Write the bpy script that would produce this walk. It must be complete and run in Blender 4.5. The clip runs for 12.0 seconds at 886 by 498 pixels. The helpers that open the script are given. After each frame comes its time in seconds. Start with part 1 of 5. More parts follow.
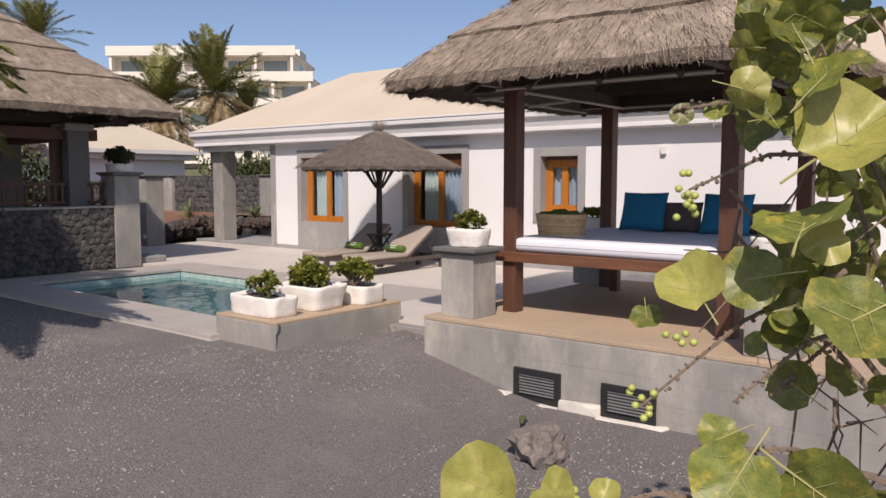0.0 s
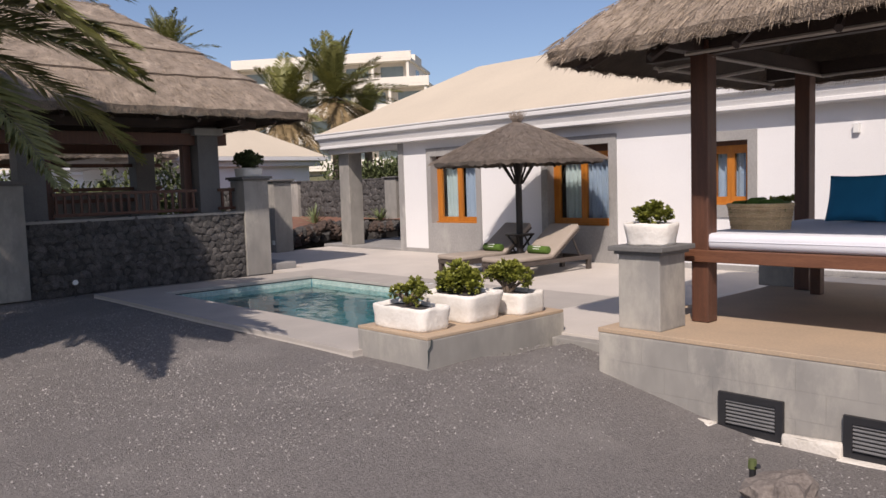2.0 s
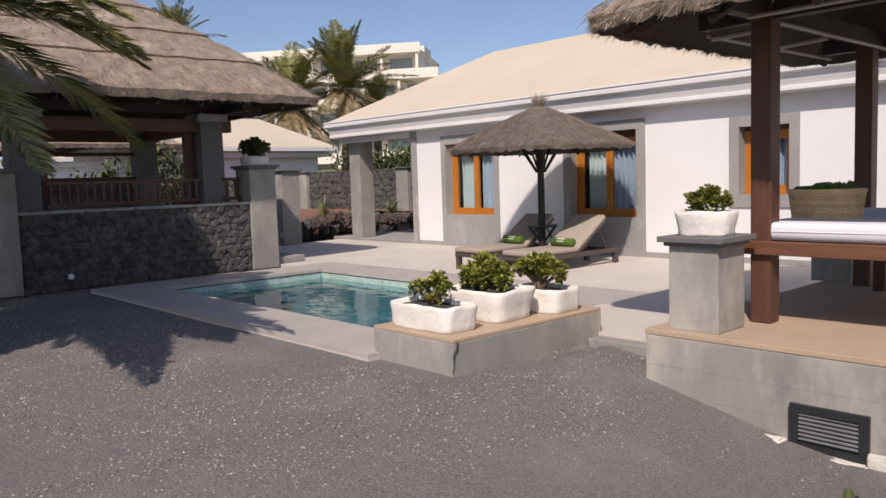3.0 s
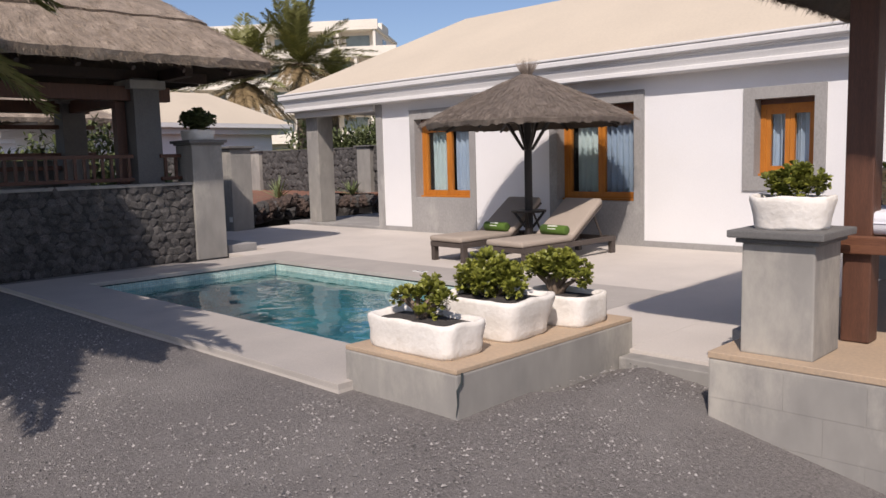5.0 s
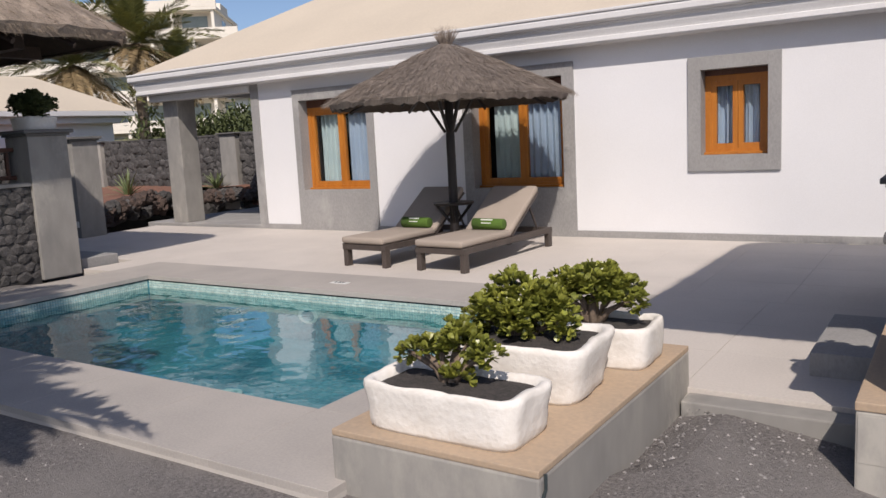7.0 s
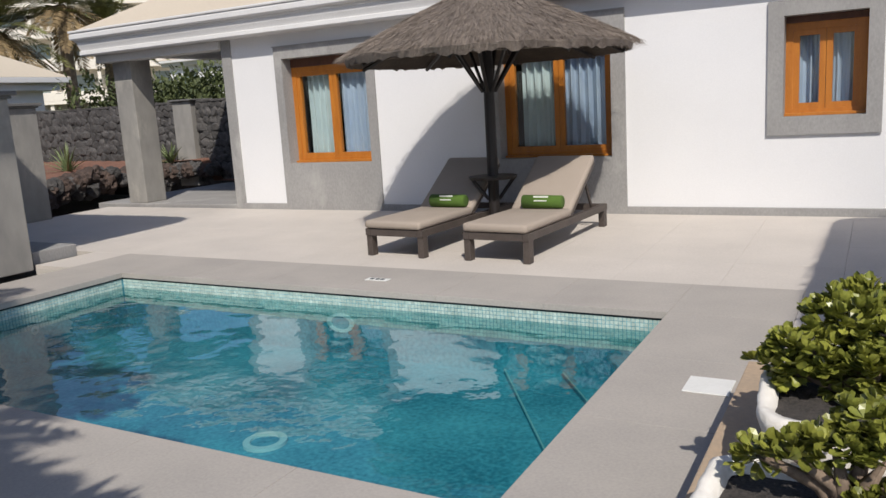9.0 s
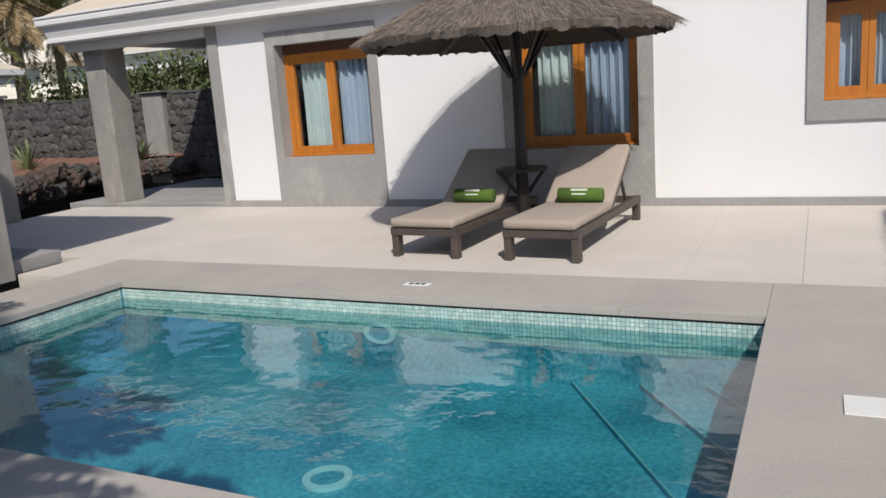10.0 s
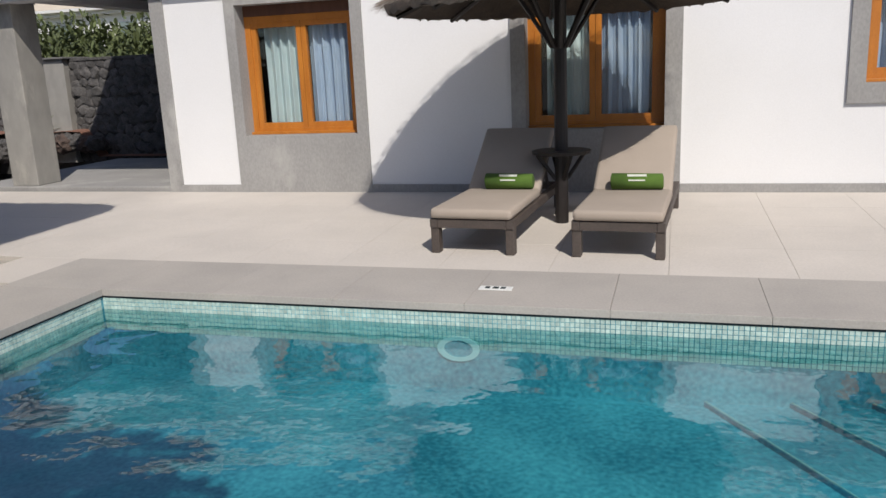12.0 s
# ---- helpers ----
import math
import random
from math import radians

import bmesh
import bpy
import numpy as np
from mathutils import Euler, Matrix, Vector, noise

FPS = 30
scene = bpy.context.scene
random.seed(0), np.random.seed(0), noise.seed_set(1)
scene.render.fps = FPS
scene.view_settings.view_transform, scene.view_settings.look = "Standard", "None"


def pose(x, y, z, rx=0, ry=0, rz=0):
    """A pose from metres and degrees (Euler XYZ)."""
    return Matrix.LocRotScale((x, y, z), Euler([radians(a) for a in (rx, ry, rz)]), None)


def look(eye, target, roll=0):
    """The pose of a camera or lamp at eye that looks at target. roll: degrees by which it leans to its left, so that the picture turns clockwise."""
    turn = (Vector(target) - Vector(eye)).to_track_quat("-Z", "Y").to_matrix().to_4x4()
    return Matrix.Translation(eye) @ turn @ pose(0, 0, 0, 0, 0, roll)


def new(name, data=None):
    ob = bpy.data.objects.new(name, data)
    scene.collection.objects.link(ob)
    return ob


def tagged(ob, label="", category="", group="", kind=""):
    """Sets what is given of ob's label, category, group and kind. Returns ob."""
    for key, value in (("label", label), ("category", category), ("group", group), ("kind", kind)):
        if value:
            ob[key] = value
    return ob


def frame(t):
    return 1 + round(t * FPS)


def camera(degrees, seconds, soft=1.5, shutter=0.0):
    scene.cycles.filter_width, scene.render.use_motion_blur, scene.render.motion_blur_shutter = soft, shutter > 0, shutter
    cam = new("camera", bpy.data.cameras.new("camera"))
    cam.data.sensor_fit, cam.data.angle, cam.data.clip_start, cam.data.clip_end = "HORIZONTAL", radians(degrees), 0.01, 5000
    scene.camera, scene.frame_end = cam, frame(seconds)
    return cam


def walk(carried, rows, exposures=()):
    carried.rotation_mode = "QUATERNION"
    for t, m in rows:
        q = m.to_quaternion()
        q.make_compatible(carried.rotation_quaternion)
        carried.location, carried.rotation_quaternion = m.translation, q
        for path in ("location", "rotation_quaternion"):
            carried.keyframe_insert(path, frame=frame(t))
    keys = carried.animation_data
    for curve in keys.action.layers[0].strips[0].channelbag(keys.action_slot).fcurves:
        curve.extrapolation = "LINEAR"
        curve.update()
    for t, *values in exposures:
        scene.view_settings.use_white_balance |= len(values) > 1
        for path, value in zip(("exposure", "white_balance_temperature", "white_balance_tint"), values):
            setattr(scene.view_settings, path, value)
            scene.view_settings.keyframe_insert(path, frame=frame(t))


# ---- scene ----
cam = camera(58.6, 12.0)
METRES, EYE, TILT, LEAN, TURN = 9.5, 1.52, 0.0, 0.0, 38.8
ROWS = [
    (0.0, 0.0, 0.0, 0.0, 0.0, -4.92, -0.0),
    (0.5, -0.0107, 0.0254, 0.0001, 4.48, -4.86, 0.37),
    (1.0, -0.0272, 0.0482, -0.0032, 6.63, -4.7, 1.01),
    (1.5, -0.0435, 0.0778, -0.0067, 7.57, -4.59, 1.53),
    (2.0, -0.0517, 0.1126, -0.0101, 8.23, -4.63, 1.84),
    (2.5, -0.0663, 0.1478, -0.0152, 8.86, -4.9, 1.88),
    (4.5, -0.1045, 0.3028, -0.0202, 7.54, -6.21, 1.19),
    (5.0, -0.1252, 0.3383, -0.0222, 5.66, -6.48, 1.54),
    (5.5, -0.1462, 0.3767, -0.0219, 3.02, -6.83, 1.93),
    (6.0, -0.1677, 0.4161, -0.0209, 0.07, -7.12, 2.38),
    (6.5, -0.1936, 0.4555, -0.0174, -3.11, -7.44, 2.76),
    (8.5, -0.2778, 0.627, -0.0239, -9.17, -9.78, 3.17),
    (9.0, -0.3046, 0.6667, -0.0215, -10.29, -10.41, 3.42),
    (9.5, -0.3285, 0.7078, -0.023, -11.78, -10.82, 3.73),
    (10.0, -0.36, 0.7379, -0.0211, -13.71, -11.23, 3.97),
    (10.5, -0.3865, 0.7712, -0.0218, -15.76, -11.63, 4.01),
    (11.0, -0.4141, 0.803, -0.0228, -17.76, -12.04, 3.76),
    (11.5, -0.4408, 0.8376, -0.0194, -20.35, -12.59, 3.22),
    (12.0, -0.462, 0.8709, -0.0219, -22.84, -13.13, 2.56),
]
walk(cam, [(t, pose(0, 0, EYE, TILT, LEAN, TURN) @ pose(METRES * x, METRES * y, METRES * z, 90 + pitch, roll, yaw)) for t, x, y, z, yaw, pitch, roll in ROWS],
     [(0.0, 0.04, 6800, 18), (4.5, 0.05, 6680, 17), (7.0, -0.05, 6520, 15), (9.0, -0.02, 6380, 10), (12.0, 0.0, 6360, 10)])

# ---- world, sun, exposure ----
SUN = Vector((0.52, -0.82, 1.0)).normalized()   # towards the sun
world = bpy.data.worlds.new("sky")
scene.world = world
world.use_nodes = True
wn = world.node_tree.nodes
sky = wn.new("ShaderNodeTexSky")
sky.sky_type, sky.sun_disc = "NISHITA", False
sky.sun_elevation = math.asin(SUN.z)
sky.sun_rotation = math.atan2(SUN.x, SUN.y)
sky.air_density, sky.dust_density, sky.ozone_density = 0.8, 1.2, 2.6
world.node_tree.links.new(sky.outputs[0], wn["Background"].inputs[0])
wn["Background"].inputs[1].default_value = 0.118
sun_data = bpy.data.lights.new("sun", "SUN")
sun_data.energy, sun_data.angle, sun_data.color = 4.1, radians(0.5), (1.0, 0.93, 0.83)
sun = new("sun", sun_data)
sun.matrix_world = look(SUN * 60, (0, 0, 0))


# ---- materials ----
def mat(name, a, b=None, rough=0.8, scale=6.0, fine=60.0, bump=0.3, dist=0.01, metal=0.0, vary=0.0, stain=None, coords="Object",
        stretch=(1, 1, 1), spec=0.5):
    """Two-scale noise between colours a and b, fine relief, and variation from object to object."""
    m = bpy.data.materials.new(name)
    m.use_nodes = True
    nt = m.node_tree
    n, l = nt.nodes, nt.links
    p = n["Principled BSDF"]
    p.inputs["Roughness"].default_value, p.inputs["Metallic"].default_value = rough, metal
    p.inputs["Specular IOR Level"].default_value = spec
    b = b or tuple(c * 0.75 for c in a)
    tc = n.new("ShaderNodeTexCoord")
    mp = n.new("ShaderNodeMapping")
    mp.inputs["Scale"].default_value = stretch
    l.new(n.new("ShaderNodeNewGeometry").outputs["Position"] if coords == "World" else tc.outputs[coords], mp.inputs[0])
    big, small = n.new("ShaderNodeTexNoise"), n.new("ShaderNodeTexNoise")
    for t, s, d in ((big, scale, 5), (small, fine, 4)):
        t.inputs["Scale"].default_value, t.inputs["Detail"].default_value = s, d
        l.new(mp.outputs[0], t.inputs["Vector"])
    add = n.new("ShaderNodeMath")
    add.operation = "MULTIPLY_ADD"
    add.inputs[1].default_value = 0.5
    half = n.new("ShaderNodeMath")
    half.operation = "MULTIPLY"
    half.inputs[1].default_value = 0.5
    l.new(small.outputs[0], half.inputs[0])
    l.new(big.outputs[0], add.inputs[0])
    l.new(half.outputs[0], add.inputs[2])
    ramp = n.new("ShaderNodeValToRGB")
    ramp.color_ramp.elements[0].position, ramp.color_ramp.elements[1].position = 0.35, 0.65
    ramp.color_ramp.elements[0].color, ramp.color_ramp.elements[1].color = (*b, 1), (*a, 1)
    l.new(add.outputs[0], ramp.inputs[0])
    col = ramp.outputs[0]
    if stain:
        t = n.new("ShaderNodeTexNoise")
        t.inputs["Scale"].default_value, t.inputs["Detail"].default_value, t.inputs["Roughness"].default_value = stain[1], 8, 0.7
        l.new(mp.outputs[0], t.inputs["Vector"])
        r = n.new("ShaderNodeValToRGB")
        r.color_ramp.elements[0].position, r.color_ramp.elements[1].position = stain[2], stain[2] + 0.15
        l.new(t.outputs[0], r.inputs[0])
        mx = n.new("ShaderNodeMixRGB")
        mx.inputs[2].default_value = (*stain[0], 1)
        l.new(r.outputs[0], mx.inputs[0])
        l.new(col, mx.inputs[1])
        col = mx.outputs[0]
    if vary:
        oi, ge = n.new("ShaderNodeObjectInfo"), n.new("ShaderNodeNewGeometry")
        sm = n.new("ShaderNodeMath")
        l.new(oi.outputs["Random"], sm.inputs[0])
        l.new(ge.outputs["Random Per Island"], sm.inputs[1])
        mr = n.new("ShaderNodeMapRange")
        mr.inputs[2].default_value = 2.0
        mr.inputs[3].default_value, mr.inputs[4].default_value = 1 - vary, 1 + vary
        l.new(sm.outputs[0], mr.inputs[0])
        hsv = n.new("ShaderNodeHueSaturation")
        l.new(mr.outputs[0], hsv.inputs["Value"])
        l.new(col, hsv.inputs["Color"])
        col = hsv.outputs[0]
    l.new(col, p.inputs["Base Color"])
    if bump:
        bp = n.new("ShaderNodeBump")
        bp.inputs["Strength"].default_value, bp.inputs["Distance"].default_value = bump, dist
        l.new(add.outputs[0], bp.inputs["Height"])
        l.new(bp.outputs[0], p.inputs["Normal"])
    return m


def see_through(name, tint, ior, rough, wave=None):
    """Clear pane or water sheet: lets light through with a tint, with mirror gloss by Fresnel."""
    m = bpy.data.materials.new(name)
    m.use_nodes = True
    n, l = m.node_tree.nodes, m.node_tree.links
    n.remove(n["Principled BSDF"])
    tr, gl, mx = (n.new("ShaderNode" + k) for k in ("BsdfTransparent", "BsdfGlossy", "MixShader"))
    tr.inputs[0].default_value = (*tint, 1)
    gl.inputs["Roughness"].default_value = rough
    lw = n.new("ShaderNodeLayerWeight")
    lw.inputs[0].default_value = 0.5
    power, amount = n.new("ShaderNodeMath"), n.new("ShaderNodeMath")
    power.operation, amount.operation = "POWER", "MULTIPLY_ADD"
    f0 = ((ior - 1) / (ior + 1)) ** 2
    power.inputs[1].default_value = 3.5
    amount.inputs[1].default_value, amount.inputs[2].default_value = 1 - f0, f0
    l.new(lw.outputs["Facing"], power.inputs[0])
    l.new(power.outputs[0], amount.inputs[0])
    if wave:
        tc, no, bp = (n.new("ShaderNode" + k) for k in ("TexCoord", "TexNoise", "Bump"))
        no.inputs["Scale"].default_value, no.inputs["Detail"].default_value = wave[0], 3
        l.new(tc.outputs["Object"], no.inputs["Vector"])
        bp.inputs["Strength"].default_value, bp.inputs["Distance"].default_value = wave[1], 0.05
        l.new(no.outputs[0], bp.inputs["Height"])
        l.new(bp.outputs[0], gl.inputs["Normal"])
        l.new(bp.outputs[0], lw.inputs["Normal"])
    l.new(amount.outputs[0], mx.inputs[0])
    l.new(tr.outputs[0], mx.inputs[1])
    l.new(gl.outputs[0], mx.inputs[2])
    l.new(mx.outputs[0], n["Material Output"].inputs[0])
    return m


M_WHITE = mat("white_render", (0.76, 0.755, 0.76), (0.71, 0.705, 0.71), 0.9, 1.2, 90, 0.25, 0.004)
M_DARKCOL = mat("dark_grey_render", (0.17, 0.165, 0.16), (0.12, 0.118, 0.115), 0.9, 2.2, 60, 0.25, 0.004)
M_BROWNROCK = mat("brown_stone", (0.25, 0.215, 0.19), (0.12, 0.10, 0.088), 0.95, 6, 50, 0.9, 0.02)
M_TRIM = mat("white_trim", (0.70, 0.69, 0.68), (0.63, 0.62, 0.61), 0.8, 2, 40, 0.15, 0.003)
M_GREYPAINT = mat("grey_painted_render", (0.335, 0.325, 0.315), (0.25, 0.243, 0.237), 0.85, 2.2, 60, 0.3, 0.004, stain=((0.40, 0.388, 0.37), 1.3, 0.55), stretch=(1, 1, 0.55))
M_CONC = mat("concrete", (0.31, 0.295, 0.27), (0.22, 0.212, 0.20), 0.9, 1.4, 7, 0.2, 0.005, stain=((0.42, 0.395, 0.35), 1.1, 0.52), stretch=(1, 1, 0.5), coords="World")
M_CONCTOP = mat("worn_buff_concrete", (0.47, 0.345, 0.235), (0.36, 0.28, 0.205), 0.85, 2.0, 50, 0.3, 0.006)
M_ROOF = mat("cream_roof_coating", (0.58, 0.50, 0.39), (0.51, 0.44, 0.345), 0.9, 0.8, 30, 0.3, 0.01)
M_PATIO = mat("pale_stone_slab", (0.58, 0.53, 0.48), (0.49, 0.45, 0.41), 0.8, 1.6, 70, 0.2, 0.003, vary=0.025, coords="World")
M_COPING = mat("greybrown_coping", (0.42, 0.385, 0.35), (0.34, 0.315, 0.29), 0.8, 2.2, 80, 0.25, 0.003, vary=0.03, coords="World")
M_JOINT = mat("joint_mortar", (0.52, 0.48, 0.44), (0.45, 0.42, 0.38), 0.95, 5, 80, 0.3, 0.003)
M_GRAVEL = mat("black_volcanic_gravel", (0.255, 0.235, 0.225), (0.085, 0.078, 0.075), 0.95, 60, 190, 1.0, 0.02, stain=((0.21, 0.195, 0.185), 1.1, 0.5))
M_PEBBLE = mat("gravel_grain", (0.46, 0.43, 0.41), (0.20, 0.19, 0.185), 0.9, 20, 200, 0.3, 0.003, vary=0.9)
M_LAVA = mat("lava_stone", (0.10, 0.093, 0.09), (0.030, 0.029, 0.028), 0.95, 9, 60, 1.0, 0.02, vary=0.5, coords="World")
M_LAVARED = mat("reddish_lava_rock", (0.12, 0.082, 0.066), (0.035, 0.027, 0.024), 0.95, 9, 60, 1.0, 0.02)
M_LAVAJOINT = mat("lava_wall_core", (0.05, 0.047, 0.045), (0.03, 0.03, 0.03), 0.95, 9, 60, 0.6, 0.02)
M_THATCH = mat("weathered_thatch", (0.38, 0.305, 0.24), (0.18, 0.145, 0.112), 0.95, 5, 70, 1.0, 0.03, stain=((0.47, 0.385, 0.30), 2.5, 0.55))
M_STRAW = mat("thatch_straw", (0.40, 0.32, 0.245), (0.22, 0.175, 0.13), 0.95, 8, 60, 0, vary=0.5)
M_PARASOL = mat("grey_brown_parasol_thatch", (0.235, 0.195, 0.165), (0.12, 0.098, 0.082), 0.95, 9, 90, 1.0, 0.02)
M_PARASTRAW = mat("grey_brown_parasol_straw", (0.26, 0.215, 0.18), (0.15, 0.122, 0.10), 0.95, 8, 60, 0, vary=0.45)
M_UNDER = mat("shade_dark_underside", (0.07, 0.05, 0.035), (0.04, 0.03, 0.022), 0.95, 8, 60, 0.8, 0.02)
M_DARKWOOD = mat("reddish_dark_timber", (0.13, 0.055, 0.032), (0.07, 0.03, 0.019), 0.55, 3, 40, 0.35, 0.004, stretch=(8, 8, 0.7))
M_BEDWOOD = mat("red_brown_varnished_plank", (0.20, 0.085, 0.045), (0.11, 0.045, 0.025), 0.5, 3, 40, 0.3, 0.003, stretch=(0.7, 8, 8))
M_RAFTER = mat("dark_rafter_timber", (0.05, 0.03, 0.022), (0.028, 0.018, 0.014), 0.7, 3, 40, 0.3, 0.004)
M_BATTEN = mat("pale_weathered_batten", (0.50, 0.46, 0.41), (0.36, 0.33, 0.29), 0.8, 4, 50, 0.2, 0.003)
M_ORANGE = mat("honey_varnished_pine", (0.52, 0.195, 0.028), (0.36, 0.12, 0.016), 0.4, 3, 40, 0.2, 0.002, stretch=(6, 6, 0.8))
M_CURTAIN = mat("pale_teal_curtain", (0.58, 0.66, 0.66), (0.46, 0.55, 0.57), 0.9, 4, 90, 0.2, 0.002)
M_CURTAINB = mat("blue_grey_curtain", (0.42, 0.50, 0.62), (0.32, 0.40, 0.53), 0.9, 4, 90, 0.2, 0.002)
M_DARKROOM = mat("shade_dark_interior", (0.06, 0.055, 0.05), (0.04, 0.04, 0.04), 0.9)
M_LOUNGE = mat("dark_brown_lounger_frame", (0.085, 0.066, 0.056), (0.05, 0.04, 0.035), 0.6, 5, 60, 0.3, 0.003)
M_CUSHION = mat("taupe_cushion_fabric", (0.37, 0.31, 0.26), (0.32, 0.27, 0.225), 0.95, 3, 220, 0.4, 0.002)
M_TOWEL = mat("green_towel", (0.085, 0.155, 0.022), (0.05, 0.10, 0.014), 0.95, 6, 180, 0.7, 0.004)
M_PRINT = mat("white_print", (0.75, 0.78, 0.70), (0.68, 0.7, 0.62), 0.9)
M_UMBPOLE = mat("near_black_pole", (0.017, 0.012, 0.011), (0.009, 0.007, 0.006), 0.55, 4, 50, 0.25, 0.003, stretch=(6, 6, 0.7))
M_POT = mat("whitewashed_stone", (0.80, 0.77, 0.72), (0.70, 0.66, 0.60), 0.9, 5, 35, 0.7, 0.012, stain=((0.50, 0.36, 0.24), 3.2, 0.66))
M_SOIL = mat("dark_potting_soil", (0.07, 0.06, 0.055), (0.03, 0.028, 0.026), 0.95, 30, 120, 0.9, 0.01)
M_REDSOIL = mat("red_earth", (0.23, 0.115, 0.078), (0.15, 0.075, 0.052), 0.95, 4, 60, 0.8, 0.02)
M_LEAF = mat("succulent_leaf", (0.30, 0.30, 0.055), (0.14, 0.165, 0.03), 0.35, 9, 60, 0.1, 0.002, vary=0.45)
M_GRAPE = mat("sea_grape_leaf", (0.22, 0.24, 0.05), (0.085, 0.115, 0.025), 0.4, 7, 40, 0.2, 0.003, vary=0.6, stain=((0.42, 0.34, 0.06), 4, 0.52))
M_GRAPEYEL = mat("yellowing_sea_grape_leaf", (0.42, 0.38, 0.10), (0.24, 0.25, 0.06), 0.4, 6, 40, 0.2, 0.003, vary=0.3, stain=((0.30, 0.14, 0.05), 5, 0.62))
M_GRAPEVEIN = mat("pale_leaf_vein", (0.40, 0.38, 0.16), (0.32, 0.30, 0.12), 0.6)
M_BERRY = mat("pale_green_berry", (0.40, 0.44, 0.12), (0.30, 0.34, 0.08), 0.4, vary=0.2)
M_TWIG = mat("grey_twig", (0.24, 0.18, 0.13), (0.13, 0.095, 0.07), 0.9, 12, 80, 0.6, 0.004)
M_PALMLEAF = mat("palm_leaflet", (0.27, 0.26, 0.085), (0.14, 0.15, 0.045), 0.5, 3, 30, 0, vary=0.4)
M_PALMDRY = mat("dry_palm_leaflet", (0.30, 0.22, 0.11), (0.19, 0.13, 0.065), 0.8, 3, 30, 0, vary=0.35)
M_PALMTRUNK = mat("palm_trunk_bark", (0.22, 0.17, 0.125), (0.10, 0.075, 0.055), 0.95, 6, 40, 1.0, 0.03)
M_HEDGE = mat("hedge_leaf", (0.10, 0.12, 0.038), (0.045, 0.06, 0.02), 0.7, 2, 20, 0, vary=0.5)
M_AGAVE = mat("grey_green_blade", (0.20, 0.24, 0.11), (0.12, 0.16, 0.065), 0.6, 5, 40, 0.1, 0.002, vary=0.3)
M_BLUE = mat("teal_blue_cotton", (0.014, 0.20, 0.36), (0.010, 0.155, 0.28), 0.95, 5, 200, 0.4, 0.003)
M_BROWNC = mat("brown_bolster_fabric", (0.14, 0.11, 0.095), (0.10, 0.08, 0.07), 0.95, 5, 200, 0.4, 0.003)
M_SHEET = mat("white_mattress_cover", (0.74, 0.75, 0.80), (0.68, 0.69, 0.75), 0.9, 3, 120, 0.4, 0.006)
M_WICKER = mat("woven_wicker", (0.70, 0.52, 0.30), (0.50, 0.34, 0.18), 0.8, 10, 80, 0.5, 0.004, vary=0.25)
M_VENT = mat("black_grille", (0.022, 0.022, 0.025), (0.015, 0.015, 0.017), 0.5, 10, 80, 0.1, 0.002)
M_SLAT = mat("grey_metal_slat", (0.25, 0.25, 0.255), (0.18, 0.18, 0.185), 0.45, 10, 80, 0.1, 0.002, metal=0.4)
M_PLASTER = mat("loose_white_plaster", (0.70, 0.66, 0.60), (0.56, 0.52, 0.46), 0.95, 9, 50, 0.8, 0.015)
M_PLASTIC = mat("white_plastic", (0.75, 0.75, 0.73), (0.68, 0.68, 0.66), 0.4, 5, 60, 0.05, 0.001)
M_MOSAIC = mat("pale_green_glass_mosaic", (0.50, 0.60, 0.55), (0.30, 0.41, 0.38), 0.3, 8, 50, 0.1, 0.002, vary=0.28)
M_BASIN = mat("turquoise_pool_mosaic", (0.17, 0.47, 0.55), (0.024, 0.165, 0.235), 0.4, 1.6, 38, 0.3, 0.005, vary=0.1)
M_DARKMARK = mat("dark_mark_and_shadow", (0.03, 0.04, 0.045), (0.02, 0.03, 0.03), 0.8)
M_HOTEL = mat("cream_hotel_render", (0.78, 0.73, 0.64), (0.70, 0.65, 0.57), 0.9, 0.3, 6, 0.1, 0.01)
M_HOTELGLASS = mat("dim_window_glass", (0.22, 0.27, 0.26), (0.16, 0.20, 0.20), 0.2, 1, 8, 0)
M_HILL = mat("dry_scrub_ground", (0.17, 0.16, 0.075), (0.10, 0.10, 0.045), 0.95, 0.8, 12, 0.8, 0.1)
M_GLASS = see_through("window_glass", (0.95, 0.97, 0.97), 1.5, 0.02)
M_WATER = see_through("pool_water", (0.49, 0.77, 0.79), 1.42, 0.01, (3.6, 0.11))


# ---- building helpers ----
def obj_from(name, bm, material, smooth=False):
    me = bpy.data.meshes.new(name)
    bm.normal_update()
    bm.to_mesh(me)
    bm.free()
    mats = material if isinstance(material, (list, tuple)) else [material]
    for m in mats:
        me.materials.append(m)
    if smooth:
        for p in me.polygons:
            p.use_smooth = True
    return new(name, me)


def part(name, bm, material, parent=None, label="", smooth=False):
    ob = obj_from(name, bm, material, smooth)
    ob.parent = parent
    if label:
        ob["label"] = label
    return ob


def raw(name, verts, faces, material, parent=None, smooth=False):
    me = bpy.data.meshes.new(name)
    me.from_pydata([tuple(v) for v in verts], [], [tuple(f) for f in faces])
    me.materials.append(material)
    if smooth:
        for p in me.polygons:
            p.use_smooth = True
    ob = new(name, me)
    ob.parent = parent
    return ob


def thing(name, label, category, at=(0, 0, 0), rz=0, group="", kind=""):
    ob = new(name)
    ob.matrix_world = pose(*at, 0, 0, rz)
    ob.empty_display_size = 0.1
    return tagged(ob, label, category, group, kind)


